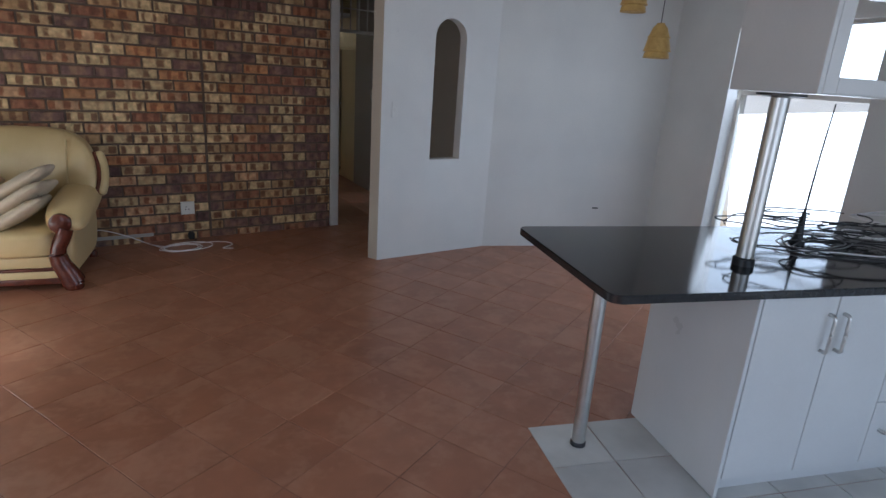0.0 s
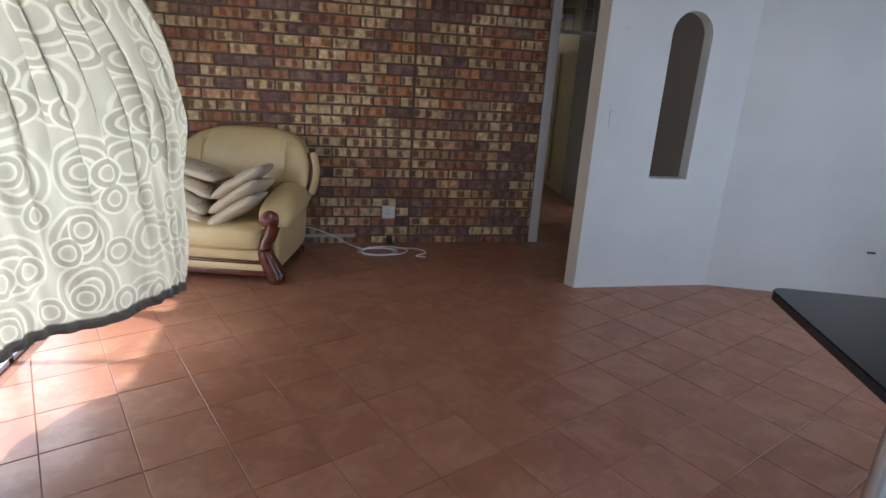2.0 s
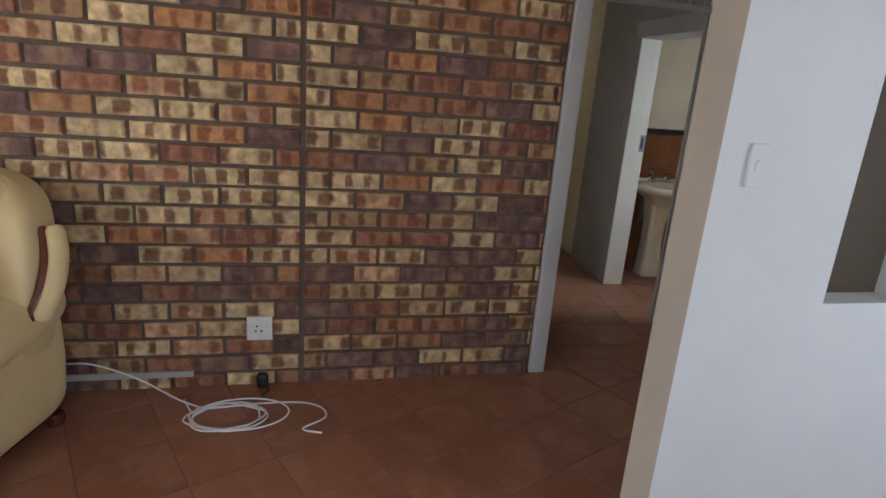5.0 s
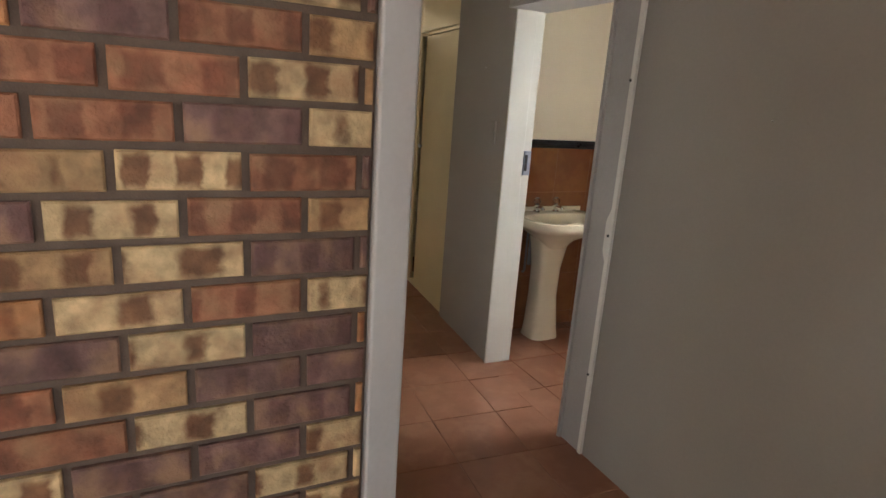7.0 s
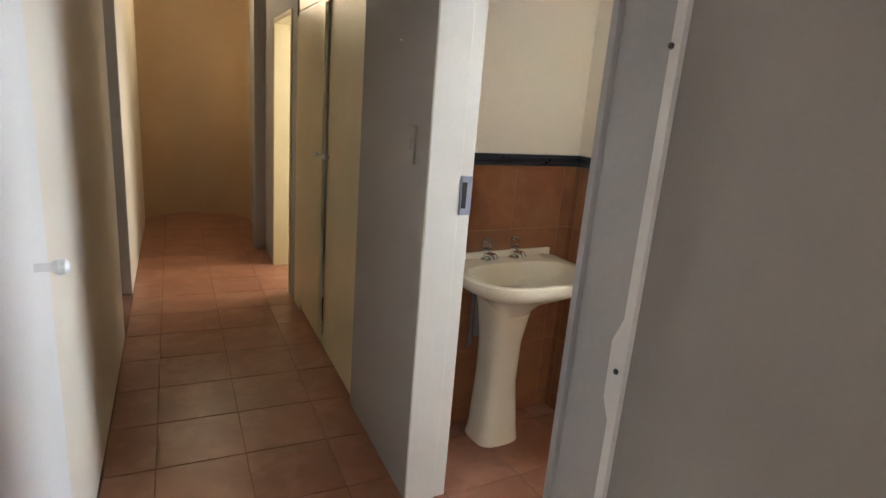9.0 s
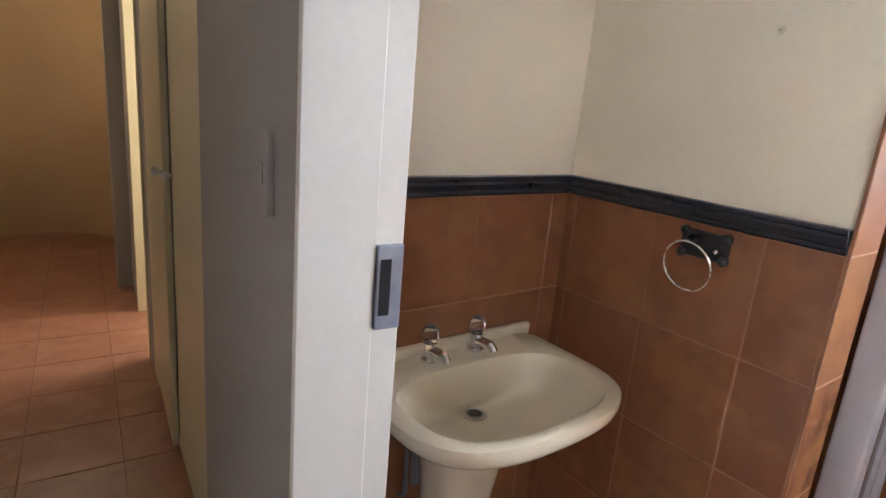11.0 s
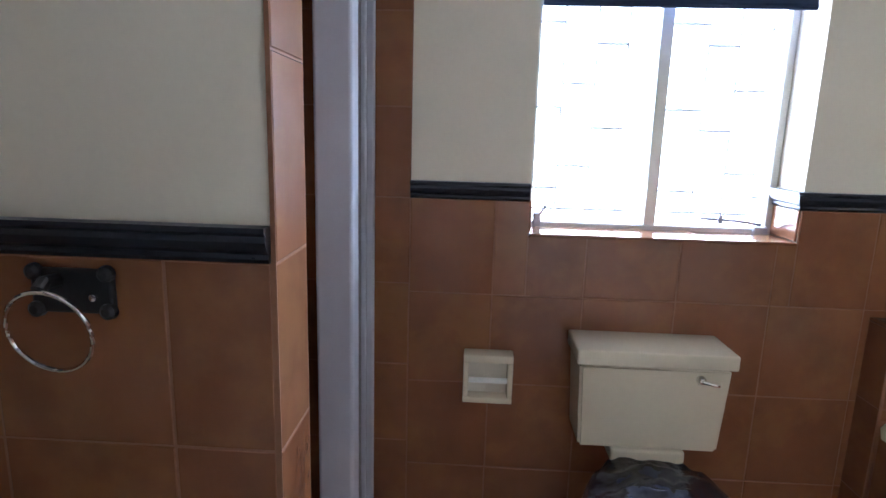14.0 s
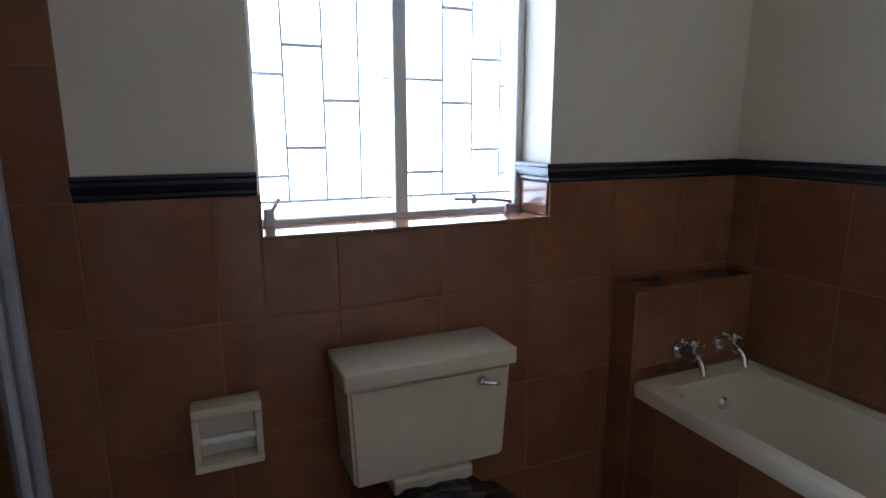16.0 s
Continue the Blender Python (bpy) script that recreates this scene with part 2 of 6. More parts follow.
wood = mat("varnished_dark_wood", (0.14, 0.035, 0.018), (0.07, 0.015, 0.009), 0.18, 12, 60, 0.05)
raffia = mat("gold_raffia", (0.62, 0.42, 0.14), (0.45, 0.28, 0.08), 0.55, 40, 200, 0.5)
clear_glass = glass("clear_glass")
door_glass = glass("shower_glass", (0.9, 0.95, 0.95), 0.05)

brick_stops = [(0.0, (0.32, 0.125, 0.055)), (0.10, (0.185, 0.088, 0.068)), (0.24, (0.54, 0.38, 0.19)), (0.36, (0.26, 0.125, 0.076)),
               (0.46, (0.45, 0.27, 0.125)), (0.58, (0.165, 0.080, 0.074)), (0.70, (0.58, 0.43, 0.24)), (0.83, (0.30, 0.125, 0.060)), (0.90, (0.41, 0.225, 0.115))]
brick_far_mat = piece_mat("flashed_face_brick_joined", brick_stops, 0.75, True, True, 18, 0.5)
# the clays of the single bricks: cream, tan, peach, orange, red, purple
BRICK = {}
for key, word, clay, scorch in (("c", "cream", (0.63, 0.465, 0.245), (0.31, 0.19, 0.16)), ("t", "tan", (0.45, 0.285, 0.135), (0.42, 0.30, 0.27)), ("a", "peach", (0.58, 0.35, 0.19), (0.48, 0.28, 0.20)),
                                ("o", "orange", (0.45, 0.205, 0.080), (0.50, 0.36, 0.34)), ("r", "red", (0.32, 0.130, 0.066), (0.56, 0.46, 0.46)), ("p", "purple", (0.185, 0.100, 0.082), (0.70, 0.62, 0.66))):
    BRICK[key] = piece_mat(word + "_face_brick", [(0.0, clay), (0.35, tuple(x * 0.86 for x in clay)), (0.7, tuple(min(1, x * 1.12) for x in clay))], 0.7, False, True, 26, 0.9, scorch, blush=(0.40, 0.235, 0.12) if key in "rpo" else (0.30, 0.135, 0.065))
tile_stops = [(0.0, (0.29, 0.120, 0.065)), (0.35, (0.32, 0.137, 0.077)), (0.7, (0.275, 0.112, 0.061)), (1.0, (0.335, 0.148, 0.084))]
tile_mat = piece_mat("terracotta_floor_tile", tile_stops, 0.32, False, False, 6, 0.06, mottle=((0.42, 0.22, 0.135), 5.0, 0.5), spec=0.55)
tile_far_mat = piece_mat("terracotta_floor_tile_joined", tile_stops, 0.32, True, False, 6, 0.06, mottle=((0.42, 0.22, 0.135), 5.0, 0.5), spec=0.55)
bath_stops = [(0.0, (0.225, 0.090, 0.042)), (0.4, (0.245, 0.104, 0.050)), (0.75, (0.205, 0.082, 0.039)), (1.0, (0.26, 0.113, 0.056))]
bath_tile_mat = piece_mat("orange_wall_tile", bath_stops, 0.15, False, False, 7, 0.04, mottle=((0.29, 0.140, 0.055), 4.5, 0.55))
white_tile_mat = piece_mat("white_floor_tile", [(0.0, (0.47, 0.46, 0.44)), (1.0, (0.55, 0.54, 0.51))], 0.3, False, False, 5, 0.06)

# ---------------------------------------------------------------- mesh helpers


def mesh_object(name, bm, material, parent=None, label="", smooth=False):
    me = bpy.data.meshes.new(name)
    bmesh.ops.recalc_face_normals(bm, faces=bm.faces)
    bm.to_mesh(me)
    bm.free()
    me.materials.append(material)
    if smooth:
        for p in me.polygons:
            p.use_smooth = True
        me.set_sharp_from_angle(angle=radians(40))
    ob = new(name, me)
    if parent is not None:
        ob.parent = parent
    if label:
        ob["label"] = label
    return ob


def part(name, bm, material, parent, label="", smooth=False):
    return mesh_object(name, bm, material, parent, label, smooth)


def thing(name, m, label, category, group="", kind=""):
    e = new(name)
    e.empty_display_size = 0.1
    e.matrix_world = m
    return tagged(e, label, category, group, kind)


def box(x0, x1, y0, y1, z0, z1, bevel=0.0, seg=1, bm=None):
    own = bm is None
    b = bmesh.new()
    vs = [b.verts.new((x, y, z)) for x in (x0, x1) for y in (y0, y1) for z in (z0, z1)]
    for f in ((0, 1, 3, 2), (4, 6, 7, 5), (0, 4, 5, 1), (2, 3, 7, 6), (0, 2, 6, 4), (1, 5, 7, 3)):
        b.faces.new([vs[i] for i in f])
    if bevel:
        bmesh.ops.bevel(b, geom=list(b.edges), offset=bevel, segments=seg, affect="EDGES", profile=0.5)
    return b if own else merge(bm, b)


def merge(bm, other, m=None):
    if m is not None:
        bmesh.ops.transform(other, matrix=m, verts=other.verts)
    me = bpy.data.meshes.new("tmp")
    other.to_mesh(me)
    other.free()
    bm.from_mesh(me)
    bpy.data.meshes.remove(me)
    return bm


def prism(points, z0, z1, bevel=0.0):
    b = bmesh.new()
    f = b.faces.new([b.verts.new((x, y, z0)) for x, y in points])
    r = bmesh.ops.extrude_face_region(b, geom=[f])
    bmesh.ops.translate(b, verts=[v for v in r["geom"] if isinstance(v, bmesh.types.BMVert)], vec=(0, 0, z1 - z0))
    if bevel:
        bmesh.ops.bevel(b, geom=list(b.edges), offset=bevel, segments=2, affect="EDGES", profile=0.5)
    return b


def lathe(profile, n=24, m=None):
    """Turns a profile of (radius, height) round z."""
    b = bmesh.new()
    rings = []
    for r, z in profile:
        if r < 1e-5:
            rings.append([b.verts.new((0, 0, z))])
        else:
            rings.append([b.verts.new((r * math.cos(2 * math.pi * i / n), r * math.sin(2 * math.pi * i / n), z)) for i in range(n)])
    for a, c in zip(rings, rings[1:]):
        for i in range(n):
            j = (i + 1) % n
            q = [a[i % len(a)], a[j % len(a)], c[j % len(c)], c[i % len(c)]]
            q = list(dict.fromkeys(q))
            if len(q) > 2:
                b.faces.new(q)
    for r in (rings[0], rings[-1]):
        if len(r) > 2:
            b.faces.new(r)
    if m is not None:
        bmesh.ops.transform(b, matrix=m, verts=b.verts)
    return b


def tube(points, r, n=8, closed=False):
    """A round rod along a line of points; r a number or a radius a point."""
    b = bmesh.new()
    pts = [Vector(p) for p in points]
    k = len(pts)
    rings = []
    up = Vector((0, 0, 1))
    for i, p in enumerate(pts):
        if closed:
            d = pts[(i + 1) % k] - pts[i - 1]
        else:
            d = pts[min(i + 1, k - 1)] - pts[max(i - 1, 0)]
        d.normalize()
        s = d.cross(up)
        if s.length < 1e-3:
            s = d.cross(Vector((1, 0, 0)))
        s.normalize()
        t = s.cross(d)
        rr = r[i] if isinstance(r, (list, tuple)) else r
        rings.append([b.verts.new(p + (s * math.cos(2 * math.pi * j / n) + t * math.sin(2 * math.pi * j / n)) * rr) for j in range(n)])
    pairs = list(zip(rings, rings[1:])) + ([(rings[-1], rings[0])] if closed else [])
    for a, c in pairs:
        for i in range(n):
            b.faces.new((a[i], a[(i + 1) % n], c[(i + 1) % n], c[i]))
    if not closed:
        b.faces.new(rings[0])
        b.faces.new(rings[-1])
    return b


def smooth_line(points, n=8):
    """Catmull-Rom through the points."""
    p = [Vector(q) for q in points]
    p = [p[0] * 2 - p[1]] + p + [p[-1] * 2 - p[-2]]
    out = []
    for i in range(1, len(p) - 2):
        for j in range(n):
            t = j / n
            out.append(0.5 * (2 * p[i] + (p[i + 1] - p[i - 1]) * t + (2 * p[i - 1] - 5 * p[i] + 4 * p[i + 1] - p[i + 2]) * t * t
                              + (3 * p[i] - p[i - 1] - 3 * p[i + 1] + p[i + 2]) * t ** 3))
    out.append(p[-2])
    return out


def setting(name, bm, material, label, category="wall"):
    return tagged(mesh_object(name, bm, material), label, category, "", "structure")


def wall_between(name, a, b, thick, z0, z1, material, label, holes=()):
    """A wall whose inner face runs from a to b with the thickness to the right of that way; holes: (from, to, bottom, top) along it."""
    ax, ay = a
    d = Vector((b[0] - ax, b[1] - ay, 0))
    length = d.length
    cuts = sorted({0.0, length, *[h[0] for h in holes], *[h[1] for h in holes]})
    bm = bmesh.new()
    for s, e in zip(cuts, cuts[1:]):
        hs = [h for h in holes if h[0] <= s + 1e-6 and h[1] >= e - 1e-6]
        spans = [(z0, z1)]
        if hs:
            spans = [(z0, hs[0][2]), (hs[0][3], z1)]
        for lo, hi in spans:
            if hi - lo > 1e-4:
                box(s, e, -thick, 0, lo, hi, bm=bm)
    bmesh.ops.remove_doubles(bm, verts=bm.verts, dist=1e-5)
    ob = setting(name, bm, material, label)
    ob.matrix_world = Matrix.Translation((ax, ay, 0)) @ Matrix.Rotation(math.atan2(d.y, d.x), 4, "Z")
    return ob


# ---------------------------------------------------------------- large structure
H = 2.55
BW = 5.49                      # the face brick wall's plane
KO, KA = (1.471, 1.107), radians(-19.5)
K = pose(KO[0], KO[1], 0, 0, 0, -19.5)         # the kitchen's own frame
HALL = pose(3.487, 6.885, 0, 0, 0, -4.4)       # the hall's: x across, y along
U1 = Vector((math.cos(radians(-20.1)), math.sin(radians(-20.1)), 0))
BEND = Vector((3.405, 4.276, 0))
CORNER = BEND + U1 * 1.78
V1 = Vector((U1.y, -U1.x, 0))                  # along the kitchen's window wall, away from the corner

base = setting("floor", prism([(-1.4, -1.7), (5.6, -1.7), (5.9, 13.2), (-1.4, 13.2)], -0.10, -0.0028), grout, "dark grouted floor slab under terracotta tiles", "floor")
setting("ceiling", prism([(-1.4, -1.7), (5.9, -1.7), (5.9, 13.2), (-1.4, 13.2)], H, H + 0.1), ceiling_paint, "plain white plastered ceiling", "ceiling")

# living room: patio wall, back wall, kitchen window wall, bent white wall, niche wall
wall_between("wall_patio", (-1.2, 5.6), (-1.2, -1.6), 0.15, -0.01, H, white_wall, "white plastered wall with a wide patio door and a window", [(1.28, 3.05, -0.01, 2.12), (4.3, 6.3, 0.5, 2.12)])
# unseen opening, made only to let the lounge fill in
wall_between("wall_back", (-1.2, -1.5), (3.6, -1.5), 0.15, -0.01, H, white_wall, "white plastered wall with an unseen opening added for fill light", [(2.1, 4.7, 0.15, 2.15)])
wend = CORNER + V1 * 5.6
wall_between("wall_kitchen", (wend.x, wend.y), (CORNER.x, CORNER.y), 0.2, -0.01, H, white_wall, "white plastered wall with a tall window",
             [(5.6 - 2.17, 5.6 - 0.855, 0.1, 2.12)])
wall_between("wall_bent", (CORNER.x, CORNER.y), (BEND.x, BEND.y), 0.12, -0.01, H, white_wall, "white plastered wall that bends away")


def niche_wall():
    """The white wall with its narrow arched slot."""
    x0, x1, n0, n1, zb, zt = 2.215, 3.415, 2.73, 3.05, 0.875, 2.06
    r = (n1 - n0) / 2
    cx, zc = (n0 + n1) / 2, zt - r
    arc = [(cx - r * math.cos(math.pi * i / 16), zc + r * math.sin(math.pi * i / 16)) for i in range(17)]
    bm = bmesh.new()
    merge(bm, prism([(2.240, 0), (n0, 0), (n0, 0.1), (2.203, 0.1)], -0.01, H))
    box(n1, x1, 0, 0.1, -0.01, H, bm=bm)
    box(n0, n1, 0, 0.1, -0.01, zb, bm=bm)
    for (ax, az), (bx, bz) in zip(arc, arc[1:]):
        vs = [bm.verts.new((x, y, z)) for x, z in ((ax, az), (bx, bz), (bx, H), (ax, H)) for y in (0, 0.1)]
        for f in ((0, 2, 4, 6), (1, 7, 5, 3), (0, 1, 3, 2), (2, 3, 5, 4), (4, 5, 7, 6), (6, 7, 1, 0)):
            bm.faces.new([vs[i] for i in f])
    bmesh.ops.remove_doubles(bm, verts=bm.verts, dist=1e-5)
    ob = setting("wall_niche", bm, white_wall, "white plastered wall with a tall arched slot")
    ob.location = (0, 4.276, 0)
    # the end face gets the darker copy, its shade held in the colour
    ob.data.materials.append(shaded_wall_end)
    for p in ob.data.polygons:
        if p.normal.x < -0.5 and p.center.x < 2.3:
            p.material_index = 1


niche_wall()
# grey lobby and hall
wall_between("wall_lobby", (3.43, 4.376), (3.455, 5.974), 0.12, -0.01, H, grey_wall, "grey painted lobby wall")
wall_between("wall_brick", (2.30, BW + 0.012), (-1.2, BW + 0.012), 0.11, -0.01, H, mortar, "face brick wall in flashed cream, red and purple bricks")
# hall walls, in the hall's own frame
def hall_box(name, x0, x1, y0, y1, z0, z1, material, label, category="wall"):
    ob = setting(name, box(x0, x1, y0, y1, z0, z1), material, label, category)
    ob.matrix_world = HALL
    return ob


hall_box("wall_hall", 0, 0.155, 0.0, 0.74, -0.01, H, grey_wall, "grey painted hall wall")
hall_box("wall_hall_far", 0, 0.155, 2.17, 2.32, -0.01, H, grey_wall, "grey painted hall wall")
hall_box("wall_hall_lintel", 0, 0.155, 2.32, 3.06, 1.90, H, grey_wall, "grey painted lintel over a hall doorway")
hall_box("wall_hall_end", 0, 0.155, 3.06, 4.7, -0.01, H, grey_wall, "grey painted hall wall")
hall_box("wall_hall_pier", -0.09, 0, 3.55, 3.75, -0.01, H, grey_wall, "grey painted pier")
hall_box("wall_hall_left", -1.17, -1.01, -1.36, 1.75, -0.01, H, cream_wall, "cream painted hall wall")
hall_box("wall_hall_left_lintel", -1.17, -1.01, 1.75, 2.55, 1.95, H, cream_wall, "cream painted lintel over a hall doorway")
hall_box("wall_hall_left_end", -1.17, -1.01, 2.55, 4.7, -0.01, H, cream_wall, "cream painted hall wall")
# rooms behind the hall's doorways, closed with plain walls
hall_box("wall_bedroom", 1.35, 1.45, 1.9, 4.7, -0.01, H, cream_wall, "plain cream bedroom wall")
hall_box("wall_bedroom_side", 0.155, 1.45, 4.7, 4.8, -0.01, H, cream_wall, "plain cream bedroom wall")
hall_box("wall_bedroom_near", 0.155, 1.35, 2.20, 2.30, -0.01, H, cream_wall, "plain cream bedroom wall")
hall_box("wall_study", -2.2, -2.1, 0.8, 3.4, -0.01, H, white_wall, "plain white study wall")
hall_box("wall_study_end", -2.1, -1.17, 3.3, 3.4, -0.01, H, white_wall, "plain white study wall")
hall_box("wall_study_side", -2.1, -1.17, 0.8, 0.9, -0.01, H, white_wall, "plain white study wall")


def curved_end():
    bm = bmesh.new()
    n, cx, cy, r = 32, -0.505, 4.7, 0.515
    cols = []
    for i in range(n + 1):
        t = math.pi * i / n
        cols.append([bm.verts.new((cx + rr * math.cos(t), cy + rr * math.sin(t), z)) for rr, z in ((r, -0.01), (r, H), (r + 0.12, H), (r + 0.12, -0.01))])
    for p, q in zip(cols, cols[1:]):
        for k in range(4):
            bm.faces.new((p[k], p[(k + 1) % 4], q[(k + 1) % 4], q[k]))
    bm.faces.new(cols[0])
    bm.faces.new(cols[-1])
    bmesh.ops.recalc_face_normals(bm, faces=bm.faces)
    ob = setting("wall_hall_curved", bm, tan_wall, "curved tan painted wall at the hall's end")
    for p in ob.data.polygons:
        p.use_smooth = True
    ob.data.set_sharp_from_angle(angle=radians(40))
    ob.matrix_world = HALL


curved_end()
hall_box("ceiling_hall", -1.01, 0.0, 1.0, 5.2, 2.28, 2.33, ceiling_paint, "plain white hall ceiling", "ceiling")
hall_box("wall_cupboard_back", 0.60, 0.70, 0.74, 2.17, -0.01, H, cream_wall, "plain cream wall behind the hall cupboard")

# bathroom
WX, SY, PX, PY, BY = 5.33, 7.272, 4.45, 6.572, 4.71       # window wall, basin wall, shower partition, its end, bath wall
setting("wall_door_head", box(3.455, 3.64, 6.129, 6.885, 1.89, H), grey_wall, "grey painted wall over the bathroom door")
setting("wall_bath_side", box(3.455, 3.64, 4.5, 6.129, -0.01, H), cream_wall, "cream painted bathroom wall beside the door")
setting("wall_basin", box(3.64, 5.6, SY, SY + 0.12, -0.01, H), cream_wall, "cream painted wall behind the basin")
setting("wall_shower", box(PX, PX + 0.125, PY, SY, -0.01, H), cream_wall, "cream painted shower partition")
setting("wall_bath", box(3.64, 5.6, BY - 0.12, BY, -0.01, H), cream_wall, "cream painted wall along the bath")
WIN = (5.40, 6.145, 1.092, 2.03)                          # window: y from, to; z from, to
bm = bmesh.new()
box(WX, WX + 0.22, BY, WIN[0], -0.01, H, bm=bm)
box(WX, WX + 0.22, WIN[1], SY, -0.01, H, bm=bm)
box(WX, WX + 0.22, WIN[0], WIN[1], -0.01, WIN[2], bm=bm)
box(WX, WX + 0.22, WIN[0], WIN[1], WIN[3], H, bm=bm)
bmesh.ops.remove_doubles(bm, verts=bm.verts, dist=1e-5)
setting("wall_window", bm, cream_wall, "cream painted bathroom wall with a steel window")

# the ground and the bright yard outside
setting("ground", prism([(-400, -400), (400, -400), (400, 400), (-400, 400)], -0.5, -0.3), mat("dry_yard", (0.36, 0.30, 0.22), (0.28, 0.23, 0.16), 0.95, 1.5, 30, 0.6),
        "dry sandy yard outside the house", "ground")


def boundary(name, a, b, h, label):
    ax, ay = a
    d = Vector((b[0] - ax, b[1] - ay, 0))
    ob = setting(name, box(0, d.length, -0.2, 0, -0.3, h), mat("whitewash", (0.78, 0.76, 0.72), (0.68, 0.66, 0.61), 0.9, 1.2, 40, 0.3), label)
    ob.matrix_world = Matrix.Translation((ax, ay, 0)) @ Matrix.Rotation(math.atan2(d.y, d.x), 4, "Z")


boundary("wall_yard", (9.5, 12), (9.5, -4), 2.0, "whitewashed yard wall in full sun")

# ---------------------------------------------------------------- fitted doors and windows


def bathroom_door_frame():
    d = thing("door_1", Matrix.Identity(4), "painted steel door frame of the bathroom, its door taken off", "door frame", "", "structure")
    bm = box(3.435, 3.66, 6.115, 6.131, 0, 1.902)
    part("frame_reveal", bm, grey_gloss, d)
    part("frame_face", box(3.447, 3.4545, 5.996, 6.115, 0, 2.0, 0.002), grey_gloss, d)
    bm = box(-0.006, 0.154, -0.0075, -0.0008, 0, 1.888, 0.002)
    box(-0.006, 0.108, -0.0135, -0.0075, 0, 1.888, 0.002, bm=bm)
    bmesh.ops.transform(bm, matrix=HALL, verts=bm.verts)
    part("frame_jamb", bm, mat("cream_white_gloss", (0.66, 0.625, 0.54), (0.59, 0.56, 0.48), 0.4, 3, 80, 0.06), d, "cream-white painted steel jamb with a rebate")
    part("frame_head", box(3.437, 3.66, 6.115, 6.885, 1.888, 1.90), grey_gloss, d)
    part("frame_head_face", box(3.437, 3.452, 6.115, 6.885, 1.90, 2.0, 0.003), grey_gloss, d)
    # strip along the frame with its screws and a mended patch
    prof = [(5.974, 0.0), (5.994, 0.0), (5.994, 0.86), (6.012, 0.90), (6.014, 1.02), (5.994, 1.07), (5.994, 2.03), (5.974, 2.03)]
    bm = bmesh.new()
    lo = [bm.verts.new((3.442, y, z)) for y, z in prof]
    hi = [bm.verts.new((3.460, y, z)) for y, z in prof]
    bm.faces.new(lo)
    bm.faces.new(hi[::-1])
    for i in range(len(prof)):
        j = (i + 1) % len(prof)
        bm.faces.new((lo[i], hi[i], hi[j], lo[j]))
    strip = part("cover_strip", bm, white_gloss, d, "white cover strip with a chipped patch")
    for z in (0.37, 0.965, 1.55):
        part("screw", lathe([(0.006, 0), (0.005, 0.003), (0.0, 0.0035)], 8, pose(3.442, 5.992, z, 0, -90, 0)), black_plastic, strip)
    bm, hole = box(0.110, 0.150, -0.0175, -0.0076, 1.078, 1.205, 0.001), box(0.114, 0.131, -0.0185, -0.0174, 1.10, 1.185)
    for b in (bm, hole):
        bmesh.ops.transform(b, matrix=HALL, verts=b.verts)
    keep = part("strike_plate", bm, mat("worn_gunmetal", (0.24, 0.28, 0.36), (0.34, 0.36, 0.40), 0.35, 30, 120, 0.1, 0.5), d, "worn steel strike plate")
    part("bolt_hole", hole, black_plastic, keep)


bathroom_door_frame()


